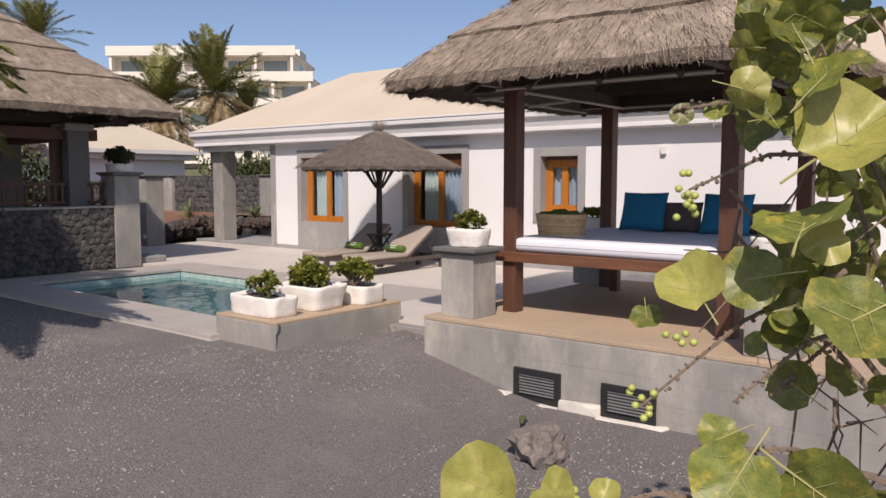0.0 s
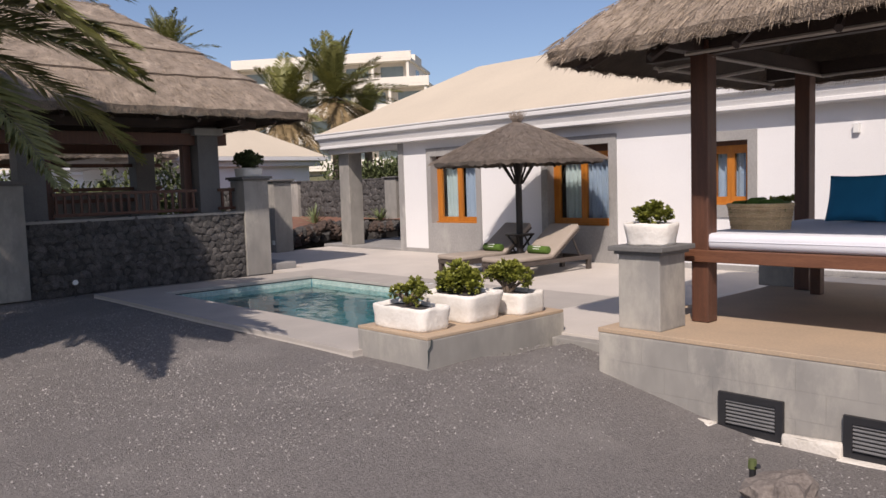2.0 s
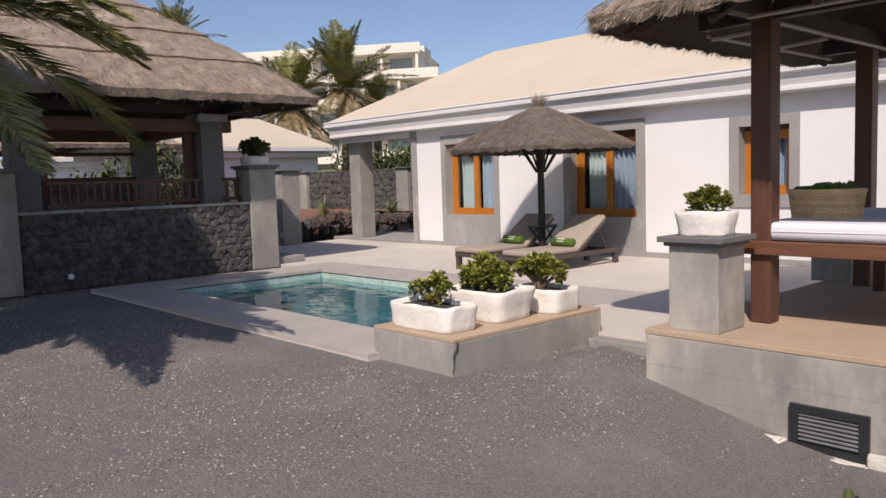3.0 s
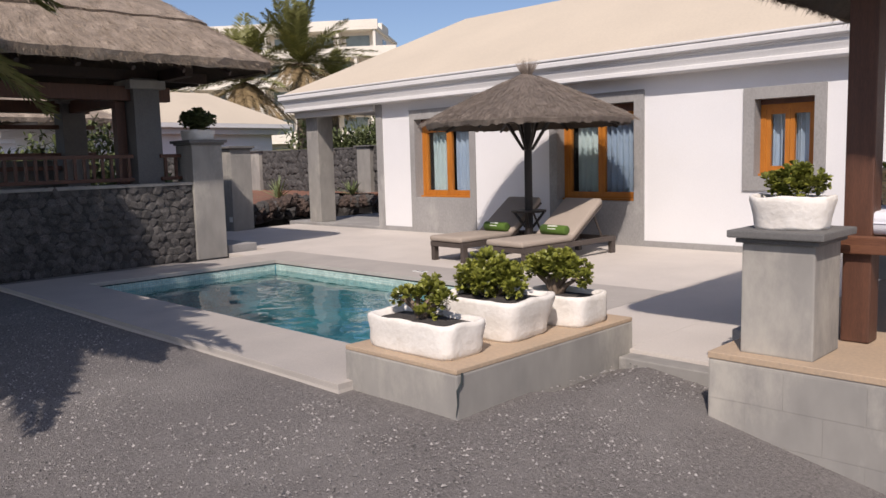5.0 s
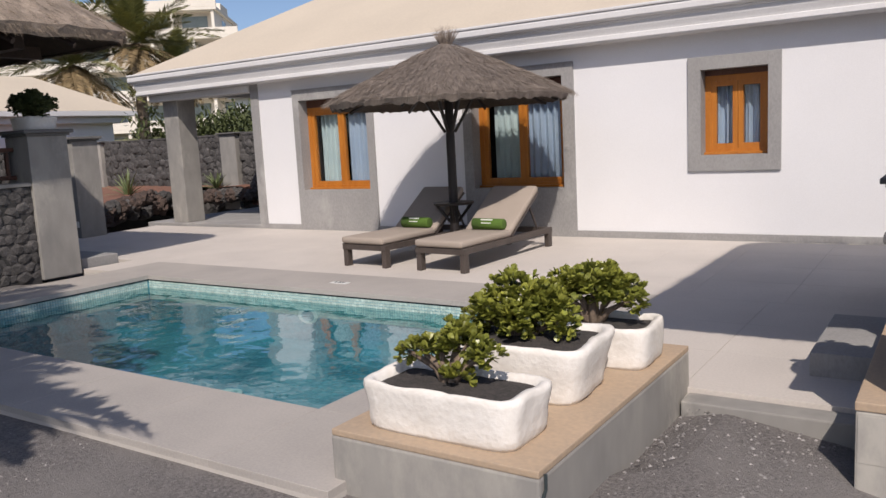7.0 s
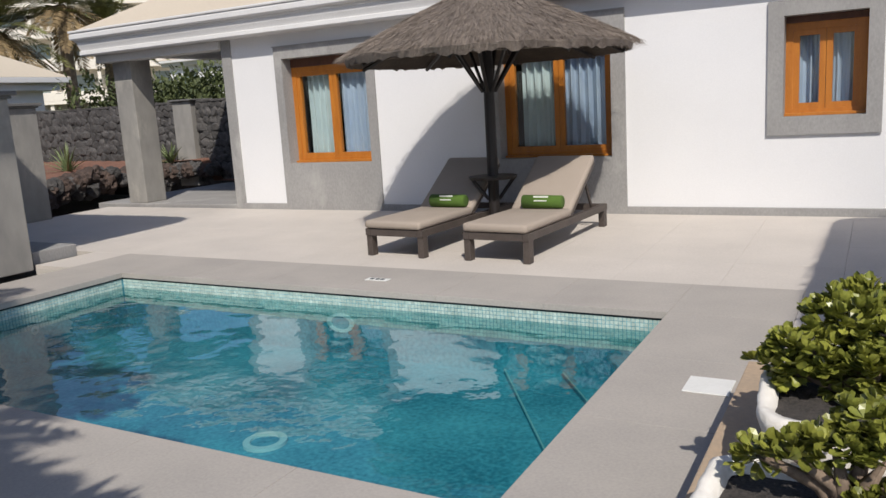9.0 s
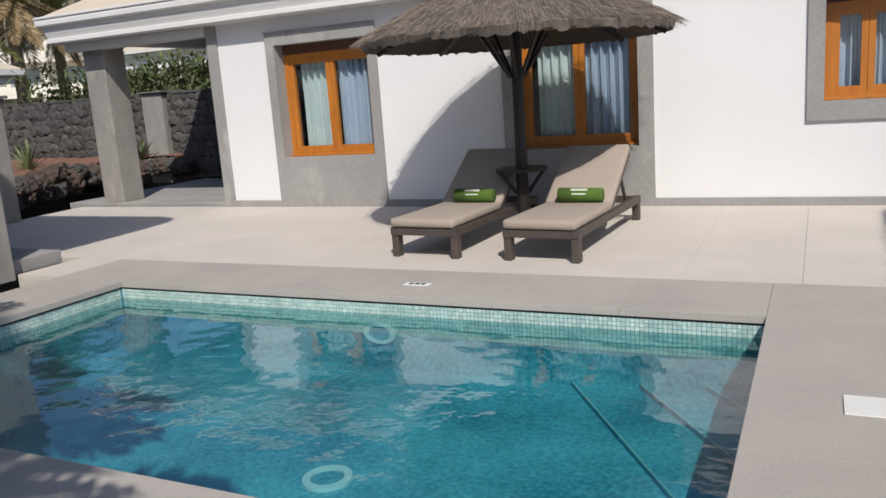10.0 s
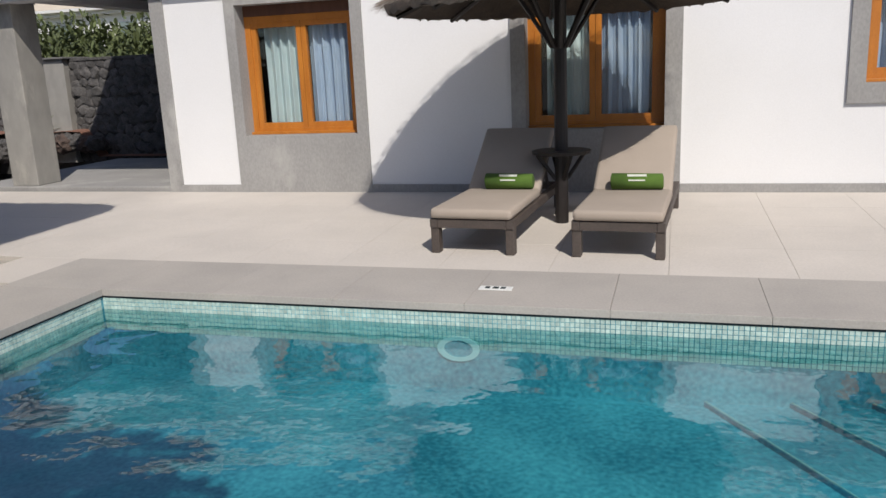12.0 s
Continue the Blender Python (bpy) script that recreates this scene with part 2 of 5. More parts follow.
def box(bm, x0, x1, y0, y1, z0, z1, bev=0.0, m=None):
    g = bmesh.ops.create_cube(bm, size=1.0)
    vs = g["verts"]
    for v in vs:
        v.co = Vector(((x0 + x1) / 2 + v.co.x * (x1 - x0), (y0 + y1) / 2 + v.co.y * (y1 - y0), (z0 + z1) / 2 + v.co.z * (z1 - z0)))
    if m is not None:
        for v in vs:
            v.co = m @ v.co
    if bev:
        es = list({e for v in vs for e in v.link_edges})
        bmesh.ops.bevel(bm, geom=es, offset=bev, segments=2, affect="EDGES", profile=0.6)
    return bm


def bbox(*a, **k):
    return box(bmesh.new(), *a, **k)


def tube(bm, pts, radii, sides=8, cap=True):
    """A tapered tube through pts."""
    rings = []
    pts = [Vector(p) for p in pts]
    for i, p in enumerate(pts):
        d = (pts[min(i + 1, len(pts) - 1)] - pts[max(i - 1, 0)]).normalized()
        u = d.orthogonal().normalized() if abs(d.z) > 0.9 else d.cross(Vector((0, 0, 1))).normalized()
        w = d.cross(u)
        r = radii[i] if isinstance(radii, (list, tuple)) else radii
        rings.append([bm.verts.new(p + r * (math.cos(a) * u + math.sin(a) * w)) for a in (2 * math.pi * k / sides for k in range(sides))])
    for a, b in zip(rings, rings[1:]):
        for k in range(sides):
            bm.faces.new((a[k], a[(k + 1) % sides], b[(k + 1) % sides], b[k]))
    if cap:
        bm.faces.new(rings[0][::-1])
        bm.faces.new(rings[-1])
    return bm


def rough_up(bm, amount, scale, seed=0.0):
    for v in bm.verts:
        v.co += amount * Vector(noise.noise_vector(v.co * scale + Vector((seed, seed * 0.7, -seed))))
    return bm


def wall_with_holes(bm, x0, x1, z0, z1, y0, y1, holes):
    """A wall along x from boxes, with the holes (x0, x1, z0, z1) left open right through it."""
    xs = sorted({x0, x1, *[h[0] for h in holes], *[h[1] for h in holes]})
    for a, b in zip(xs, xs[1:]):
        cuts = sorted((h[2], h[3]) for h in holes if h[0] < (a + b) / 2 < h[1])
        z = z0
        for c, d in cuts:
            if c > z:
                box(bm, a, b, y0, y1, z, c)
            z = d
        if z < z1:
            box(bm, a, b, y0, y1, z, z1)
    bmesh.ops.remove_doubles(bm, verts=bm.verts, dist=0.0005)
    return bm


# ---- ground and paving ----
def ground_z(x, y):
    """Gravel level: about the pool deck's, falling away towards the daybed plinth's front."""
    t = min(1.0, max(0.0, (x + 5.7) / 2.4))
    fall = -0.05 - 0.37 * t * t * (3 - 2 * t)
    near = min(1.0, max(0.0, (y - 2.0) / 3.0))
    return fall * near + (1 - near) * (-0.10 - 0.28 * t) if y < 5.0 else fall


def build_ground():
    xs = [-3000, -300, -60, -30] + [-18 + 0.5 * i for i in range(47)] + [8, 15, 60, 300, 3000]
    ys = [-3000, -300, -60, -15, -6] + [-3 + 0.5 * i for i in range(19)] + [7.0, 9.0, 12.0, 15.2, 20, 60, 300, 3000]
    hole = lambda x, y: -12.6 < x < -6.9 and 4.9 < y < 8.2
    bm = bmesh.new()
    grid = [[bm.verts.new((x, y, ground_z(x, y) - (0.12 if y > 5.0 and -12.9 < x < -5.8 else 0.0) - (0.25 if y > 7.5 else 0.0)
                           + 0.012 * noise.noise(Vector((x, y, 0)) * 0.8))) for y in ys] for x in xs]
    for i in range(len(xs) - 1):
        for j in range(len(ys) - 1):
            if not hole((xs[i] + xs[i + 1]) / 2, (ys[j] + ys[j + 1]) / 2):
                bm.faces.new((grid[i][j], grid[i + 1][j], grid[i + 1][j + 1], grid[i][j + 1]))
    g = obj_from("ground", bm, M_GRAVEL)
    tagged(g, "dark grey volcanic gravel ground", "ground", kind="structure")
    # loose grains near the walk
    rng = np.random.RandomState(4)
    n = 85000
    x = rng.uniform(-13.3, 0.8, n)
    y = rng.uniform(0.6, 6.2, n)
    ok = ~((y > 4.5) & (x < -5.7)) & ~((y > 5.7) & (x > -4.95))
    x, y = x[ok], y[ok]
    verts, faces = [], []
    tet = np.array([(1, 0, 0), (-0.5, 0.87, 0), (-0.5, -0.87, 0), (0, 0, 0.9)])
    for i in range(len(x)):
        r = 0.0035 + 0.0075 * rng.rand() ** 3
        a = rng.rand() * 6.28
        c, s = math.cos(a), math.sin(a)
        k = len(verts)
        z = ground_z(x[i], y[i]) - 0.002
        for p in tet:
            verts.append((x[i] + r * (c * p[0] - s * p[1]) * 1.2, y[i] + r * (s * p[0] + c * p[1]), z + r * p[2] + r * 0.3 * rng.rand()))
        faces += [(k, k + 1, k + 3), (k + 1, k + 2, k + 3), (k + 2, k, k + 3)]
    tagged(raw("gravel", verts, faces, M_PEBBLE), "loose black and pale volcanic gravel grains", "gravel", kind="stuff")


build_ground()


def slab_field(parent, xs, ys, z_at, thick, material, gap=0.0022, skip=None, tilt=0.0, bev=0.0012):
    """Slabs as parts, one shared mesh for each size."""
    cache = {}
    for x0, x1 in zip(xs, xs[1:]):
        for y0, y1 in zip(ys, ys[1:]):
            if skip and skip((x0 + x1) / 2, (y0 + y1) / 2):
                continue
            key = (round(x1 - x0, 3), round(y1 - y0, 3))
            if key not in cache:
                w, d = key[0] / 2 - gap / 2, key[1] / 2 - gap / 2
                me = obj_from("slab", bbox(-w, w, -d, d, -thick, 0, bev), material)
                cache[key] = me.data
                ob = me
            else:
                ob = new("slab", cache[key])
            ob.parent = parent
            cx, cy = (x0 + x1) / 2, (y0 + y1) / 2
            ob.matrix_local = pose(cx, cy, z_at(cx, cy), tilt)


def steps_to(a, b, n):
    return [a + (b - a) * i / n for i in range(n + 1)]


PX0, PX1, PY0, PY1 = -12.15, -7.28, 5.25, 7.81      # pool opening
CX0, CX1, CY0, CY1 = -12.92, -6.60, 4.55, 8.54      # coping's outer edge
WALL_Y = 11.37
patio_z = lambda x, y: max(0.0, (y - CY1) * 0.05 / (WALL_Y - CY1))

bm = bmesh.new()
box(bm, -16.75, 2.0, CY1, 11.40, -0.3, -0.035)
box(bm, CX1, -4.92, 6.30, CY1, -0.3, -0.035)
box(bm, -13.45, CX0, 7.85, CY1, -0.3, -0.035)
patio = tagged(obj_from("patio", bm, M_JOINT), "pale beige stone slab patio around the pool", "patio", kind="structure")
patio_slabs = lambda xs, ys, **k: slab_field(patio, xs, ys, patio_z, 0.05, M_PATIO, **k)
patio_slabs(steps_to(-16.75, 1.0, 24), steps_to(CY1, WALL_Y, 4), tilt=math.degrees(math.atan(0.05 / (WALL_Y - CY1))))
patio_slabs(steps_to(CX1, -4.92, 2), steps_to(6.36, CY1, 3))
patio_slabs([-13.45, CX0], steps_to(7.85, CY1, 1))
# low kerb where the patio meets the gravel
part("kerb", bbox(-5.72, -4.93, 6.20, 6.35, -0.3, -0.02, 0.01), M_CONC, patio, "grey concrete kerb")

coping = tagged(obj_from("pool_coping", wall_with_holes(bmesh.new(), 0, 0.01, 0, 0.01, 0, 0.01, []), M_JOINT), "grey-brown stone coping slabs round the pool edge", "pool coping", kind="structure")
bmc = bmesh.new()
box(bmc, CX0, CX1, CY0, PY0 - 0.002, -0.30, -0.035)
box(bmc, CX0, CX1, PY1 + 0.002, CY1, -0.30, -0.035)
box(bmc, CX0, PX0 - 0.002, PY0 - 0.002, PY1 + 0.002, -0.30, -0.035)
box(bmc, PX1 + 0.002, CX1, PY0 - 0.002, PY1 + 0.002, -0.30, -0.035)
bmc.to_mesh(coping.data)
bmc.free()
cop = lambda xs, ys: slab_field(coping, xs, ys, lambda x, y: 0.002, 0.045, M_COPING, gap=0.0015, bev=0.003)
cop([CX0, *steps_to(PX0 + 0.02, PX1 - 0.02, 6), CX1], [CY0, PY0 + 0.02])
cop([CX0, *steps_to(PX0 + 0.02, PX1 - 0.02, 6), CX1], [PY1 - 0.02, CY1])
cop([CX0, PX0 + 0.02], steps_to(PY0 + 0.02, PY1 - 0.02, 3))
cop([PX1 - 0.02, CX1], steps_to(PY0 + 0.02, PY1 - 0.02, 3))

# ---- pool ----
POOL_D, WATER = -0.52, -0.135
bm = bmesh.new()
box(bm, PX0 - 0.15, PX1 + 0.15, PY0 - 0.15, PY1 + 0.15, POOL_D - 0.1, POOL_D)
for a in ((PX0 - 0.15, PX0, PY0 - 0.15, PY1 + 0.15), (PX1, PX1 + 0.15, PY0 - 0.15, PY1 + 0.15), (PX0, PX1, PY0 - 0.15, PY0), (PX0, PX1, PY1, PY1 + 0.15)):
    box(bm, *a, POOL_D, -0.046)
pool = tagged(obj_from("swimming_pool", bm, M_BASIN), "turquoise mosaic swimming pool basin sunk in the patio", "swimming pool", kind="structure")


def mosaic_band():
    """Small glass tiles along the waterline, standing proud of the basin wall."""
    verts, faces = [], []
    pitch, s, top = 0.027, 0.0118, -0.058

    def tile(c, u, n):
        k = len(verts)
        up = Vector((0, 0, 1))
        for d, w in ((0, 1.0), (0.004, 0.9)):
            for a, b in ((-1, -1), (1, -1), (1, 1), (-1, 1)):
                verts.append(c + n * d + (u * a + up * b) * s * w)
        faces.append((k + 4, k + 5, k + 6, k + 7))
        for i in range(4):
            faces.append((k + i, k + (i + 1) % 4, k + 4 + (i + 1) % 4, k + 4 + i))
    for r in range(8):
        z = top - pitch * (r + 0.5)
        for i in range(int((PX1 - PX0) / pitch)):
            tile(Vector((PX0 + pitch * (i + 0.5), PY1, z)), Vector((1, 0, 0)), Vector((0, -1, 0)))
        for i in range(int((PY1 - PY0) / pitch)):
            tile(Vector((PX0, PY0 + pitch * (i + 0.5), z)), Vector((0, -1, 0)), Vector((1, 0, 0)))
            tile(Vector((PX1, PY0 + pitch * (i + 0.5), z)), Vector((0, 1, 0)), Vector((-1, 0, 0)))
    ob = raw("waterline_tiles", verts, faces, M_MOSAIC, pool)
    tagged(ob, "pale green glass mosaic tiles", kind="stuff")


mosaic_band()
# dark strips painting the shadow under the coping lip; there is no recess
part("painted_shadow_strip", box(bbox(PX0, PX1, PY1 - 0.004, PY1 - 0.001, -0.058, -0.046), PX0 + 0.001, PX0 + 0.004, PY0, PY1 - 0.004, -0.058, -0.046), M_DARKMARK, pool)


def corner_prism(bm, x_in, y_in, x_out, y_out, z0, z1):
    """A skewed band across the pool's far right corner, between two pairs of leg lengths."""
    pts = [(PX1 - x_in, PY1), (PX1, PY1 - y_in), (PX1, PY1 - y_out), (PX1 - x_out, PY1)]
    lo = [bm.verts.new((x, y, z0)) for x, y in pts]
    hi = [bm.verts.new((x, y, z1)) for x, y in pts]
    bm.faces.new(hi)
    bm.faces.new(lo[::-1])
    for k in range(4):
        bm.faces.new((lo[k], lo[(k + 1) % 4], hi[(k + 1) % 4], hi[k]))
    bmesh.ops.recalc_face_normals(bm, faces=bm.faces)
    return bm


legs = [(0.02, 0.02), (0.34, 0.42), (0.72, 1.0), (1.14, 1.73)]
for i in range(3):
    z = -0.44 - 0.027 * i
    (xa, ya), (xb, yb) = legs[i], legs[i + 1]
    st = part("pool_step", corner_prism(bmesh.new(), xa, ya, xb, yb, POOL_D, z), M_BASIN, pool, "mosaic-covered corner step")
    part("nosing", corner_prism(bmesh.new(), xb - 0.014, yb - 0.018, xb - 0.005, yb - 0.006, z + 0.001, z + 0.004), M_MOSAIC, st, "pale step nosing line")


def ring(bm, c, u, w, r0, r1, depth, n=28):
    c, u, w = Vector(c), Vector(u), Vector(w)
    ax = u.cross(w)
    rr = [[bm.verts.new(c + ax * d + r * (math.cos(2 * math.pi * k / n) * u + math.sin(2 * math.pi * k / n) * w)) for k in range(n)]
          for r, d in ((r1, 0), (r1, depth), (r0, depth), (r0, 0))]
    for a, b in zip(rr, rr[1:] + rr[:1]):
        for k in range(n):
            bm.faces.new((a[k], a[(k + 1) % n], b[(k + 1) % n], b[k]))
    return bm


lamp = thing("pool_light", "round white pool light set in the basin wall", "pool light", (-9.76, PY1 - 0.002, -0.27))
part("rim", ring(bmesh.new(), (0, 0, 0), (1, 0, 0), (0, 0, 0.6), 0.085, 0.125, 0.02), M_PLASTIC, lamp)
part("lens", ring(bmesh.new(), (0, 0, 0), (1, 0, 0), (0, 0, 0.6), 0.001, 0.085, 0.008), M_BASIN, lamp)
drain = thing("pool_drain", "round pale main drain on the pool floor", "drain", (-9.22, 6.29, POOL_D), 12)
part("rim", ring(bmesh.new(), (0, 0, 0.002), (1, 0, 0), (0, 1, 0), 0.085, 0.125, 0.02), M_PLASTIC, drain)
part("grate", ring(bmesh.new(), (0, 0, 0.002), (1, 0, 0), (0, 1, 0), 0.01, 0.084, 0.008), M_BASIN, drain)
jet = thing("pool_inlet", "small round white inlet nozzle in the pool wall", "inlet", (PX0 + 0.004, 6.9, -0.28))
part("rim", ring(bmesh.new(), (0, 0, 0), (0, 1, 0), (0, 0, 1), 0.015, 0.035, 0.012), M_PLASTIC, jet)


def water_sheet():
    nx, ny = 120, 64
    verts, faces = [], []
    for j in range(ny + 1):
        for i in range(nx + 1):
            x, y = PX0 + (PX1 - PX0) * i / nx, PY0 + (PY1 - PY0) * j / ny
            verts.append((x, y, WATER + 0.004 * noise.noise(Vector((x * 2.2, y * 3.0, 0))) + 0.002 * noise.noise(Vector((x * 6, y * 8, 3)))))
    for j in range(ny):
        for i in range(nx):
            k = j * (nx + 1) + i
            faces.append((k, k + 1, k + nx + 2, k + nx + 1))
    tagged(raw("water", verts, faces, M_WATER, None, True), "clear rippling turquoise pool water", "water", kind="structure")


water_sheet()
for nm, at, w, d, lab in (("skimmer_lid", (-6.85, 6.61, 0.002), 0.2, 0.2, "square white plastic skimmer lid on the coping"),
                          ("depth_marker", (-9.6, 8.11, 0.002), 0.2, 0.075, "small white depth marker plate on the coping")):
    lid = thing(nm, lab, "lid" if "lid" in nm else "marker", at)
    part("plate", bbox(-w / 2, w / 2, -d / 2, d / 2, 0.001, 0.008, 0.003), M_PLASTIC, lid)
    if "marker" in nm:
        for dx, ww in ((-0.05, 0.03), (0.0, 0.035), (0.045, 0.03)):
            part("print", bbox(dx - ww / 2, dx + ww / 2, -0.02, 0.02, 0.0085, 0.0095), M_DARKMARK, lid, "dark illegible printing")

# ---- raised concrete blocks ----
bm = box(bmesh.new(), -6.66, -5.73, 4.66, 6.40, -0.35, 0.185, 0.012)
blk = thing("planter_plinth", "low grey rendered concrete plinth carrying three planters", "plinth")
part("body", rough_up(bm, 0.004, 3), M_CONC, blk)
part("top", rough_up(bbox(-6.658, -5.732, 4.662, 6.398, 0.184, 0.212, 0.006), 0.003, 3), M_CONCTOP, blk, "buff worn top slab")
crack = tube(bmesh.new(), [(-5.727, 4.70, 0.19), (-5.722, 4.69, 0.14), (-5.73, 4.665, 0.10), (-5.726, 4.66, 0.03), (-5.733, 4.652, -0.04)], [0.007, 0.006, 0.008, 0.004, 0.002], 5)
part("crack", crack, M_DARKMARK, blk, "dark crack at the corner")

daybed_base = thing("daybed_plinth", "raised grey block-built plinth under the daybed pavilion", "plinth")
part("body", bbox(-4.90, 0.9, 5.80, 9.55, -0.8, 0.185, 0.012), M_CONC, daybed_base)
part("top", rough_up(bbox(-4.902, 0.902, 5.797, 9.552, 0.184, 0.222, 0.006), 0.002, 2), M_CONCTOP, daybed_base, "buff worn top slab")
tagged(obj_from("plinth_step", rough_up(bbox(-5.22, -4.906, 6.8, 7.75, -0.05, 0.13, 0.01), 0.003, 3), M_GREYPAINT), "dark grey concrete step up to the daybed plinth", "step", kind="structure")
# faced blocks showing through the thin render
blk_mesh = None
for row in range(4):
    for i in range(15):
        x = -4.89 + 0.4 * i + (0.2 if row % 2 else 0)
        z = 0.165 - 0.2 * row
        if x + 0.39 > 0.9:
            continue
        if blk_mesh is None:
            ob = obj_from("block", bbox(0, 0.3985, -0.002, 0.004, -0.1985, 0, 0.001), M_CONC)
            blk_mesh = ob.data
        else:
            ob = new("block", blk_mesh)
        ob.parent = daybed_base
        ob.location = (x, 5.80, z)


def vent(at):
    v = thing("vent_grille", "black framed louvred vent set low in the plinth", "vent", at, group="plinth vents")
    w, h = 0.47, 0.29
    part("backing", bbox(0.02, w - 0.02, -0.012, 0.0, -h + 0.02, -0.02), M_VENT, v)
    fr = wall_with_holes(bmesh.new(), 0, w, -h, 0, -0.035, -0.006, [(0.055, w - 0.055, -h + 0.05, -0.05)])
    part("frame", fr, M_VENT, v)
    for k in range(7):
        z = -0.06 - 0.026 * k
        part("slat", bbox(0.056, w - 0.056, -0.012, 0.004, -0.004, 0.004, m=pose(0, -0.02, z, 35)), M_SLAT, v, "grey metal louvre slat")
    return v


vent((-3.83, 5.794, -0.12))
vent((-2.97, 5.794, -0.13))
bm = bmesh.new()
for x0, x1, z0, z1, y in ((-4.1, -3.84, -0.46, -0.36, 5.66), (-3.36, -2.98, -0.50, -0.34, 5.74), (-3.86, -3.34, -0.52, -0.405, 5.70), (-3.0, -2.4, -0.52, -0.405, 5.70)):
    box(bm, x0, x1, y, 5.80, z0, z1, 0.02)
bmesh.ops.subdivide_edges(bm, edges=bm.edges, cuts=2)
tagged(obj_from("plaster_spill", rough_up(bm, 0.03, 9), M_PLASTER, True), "rough white mortar smeared below the vents", "mortar")


def boulder(name, at, r, material, seed, label, cat, squash=0.65, group=""):
    bm = bmesh.new()
    bmesh.ops.create_icosphere(bm, subdivisions=3, radius=1)
    for v in bm.verts:
        d = 1 + 0.35 * noise.noise(v.co * 1.3 + Vector((seed, 0, 0))) + 0.26 * noise.noise(v.co * 3.1 + Vector((0, seed, 0))) + 0.16 * noise.noise(v.co * 7 + Vector((seed, seed, 0)))
        v.co = Vector((v.co.x * d * r, v.co.y * d * r * 0.8, v.co.z * d * r * squash))
    ob = obj_from(name, bm, material)
    ob.location = at
    ob.rotation_euler.z = seed
    return tagged(ob, label, cat, group)


boulder("rock", (-2.86, 4.64, -0.33), 0.24, M_BROWNROCK, 2.1, "rough grey-brown stone lying on the gravel", "rock")
tap = thing("hose_tap", "small green garden tap on a dark riser by the stone", "tap", (-3.12, 4.82, -0.42))
part("riser", tube(bmesh.new(), [(0, 0, -0.1), (0, 0, 0.16), (0.05, -0.03, 0.19)], [0.022, 0.02, 0.015], 8), M_VENT, tap)
part("valve", tube(bmesh.new(), [(0, 0, 0.16), (0, 0, 0.21)], [0.028, 0.024], 8), M_HEDGE, tap, "green tap head")


# ---- masonry pillars, pots and shrubs ----
def pillar(at, w=0.38, h=0.60, name="pillar", cap=0.07, label="square grey concrete pillar with a dark moulded cap"):
    p = thing(name, label, "pillar", at, group="masonry pillars")
    part("shaft", rough_up(bbox(-w / 2, w / 2, -w / 2, w / 2, 0, h, 0.01), 0.003, 3, at[0]), M_CONC, p)
    c = bbox(-w / 2 - 0.025, w / 2 + 0.025, -w / 2 - 0.025, w / 2 + 0.025, h + 0.001, h + cap * 0.4, 0.006)
    box(c, -w / 2 - 0.06, w / 2 + 0.06, -w / 2 - 0.06, w / 2 + 0.06, h + cap * 0.4 + 0.001, h + cap, 0.008)
    part("cap", c, M_DARKCOL, p, "dark grey moulded cap")
    return p


def trough(at, lx, ly, h, rz, label, seed, oval=False, foot=0.93):
    """A thick-walled whitewashed stone trough, narrower at the foot, with soil in it."""
    p = thing("planter", label, "planter", at, rz, group="whitewashed stone planters")
    n = 56
    bm = bmesh.new()
    e = 2.8 if oval else 7.0
    prof = [(0.015, foot + 0.015, 0.0), (0.05, foot + 0.03, 0), (h * 0.5, 0.5 + foot / 2, 0), (h - 0.03, 1.0, 0), (h - 0.006, 0.99, 0.0), (h, 0.955, 0), (h - 0.005, 0.88, 0), (h - 0.035, 0.85, 0)]
    prof = [(0.0, foot - 0.02, 0)] + prof
    rings = []
    for z, s, _ in prof:
        rg = []
        for k in range(n):
            a = 2 * math.pi * k / n
            c, t = math.cos(a), math.sin(a)
            r = (abs(c) ** e + abs(t) ** e) ** (-1 / e)
            q = Vector((r * c * lx / 2 * s, r * t * ly / 2 * s, z))
            if z > 0.001:
                q += 0.012 * Vector(noise.noise_vector(q * 7 + Vector((seed, 0, 0)))) + 0.004 * Vector(noise.noise_vector(q * 24))
            rg.append(bm.verts.new(q))
        rings.append(rg)
    for a, b in zip(rings, rings[1:]):
        for k in range(n):
            bm.faces.new((a[k], a[(k + 1) % n], b[(k + 1) % n], b[k]))
    bm.faces.new(rings[0][::-1])
    part("body", bm, M_POT, p, smooth=True)
    s = bmesh.new()
    vs = [s.verts.new(v) for v in [(0.0, 0, h - 0.02)]]
    out = []
    for k in range(n):
        a = 2 * math.pi * k / n
        c, t = math.cos(a), math.sin(a)
        r = (abs(c) ** e + abs(t) ** e) ** (-1 / e) * 0.44
        out.append(s.verts.new((r * c * lx, r * t * ly, h - 0.035)))
    for k in range(n):
        s.faces.new((vs[0], out[k], out[(k + 1) % n]))
    part("soil", s, M_SOIL, p, "dark potting soil")
    return p


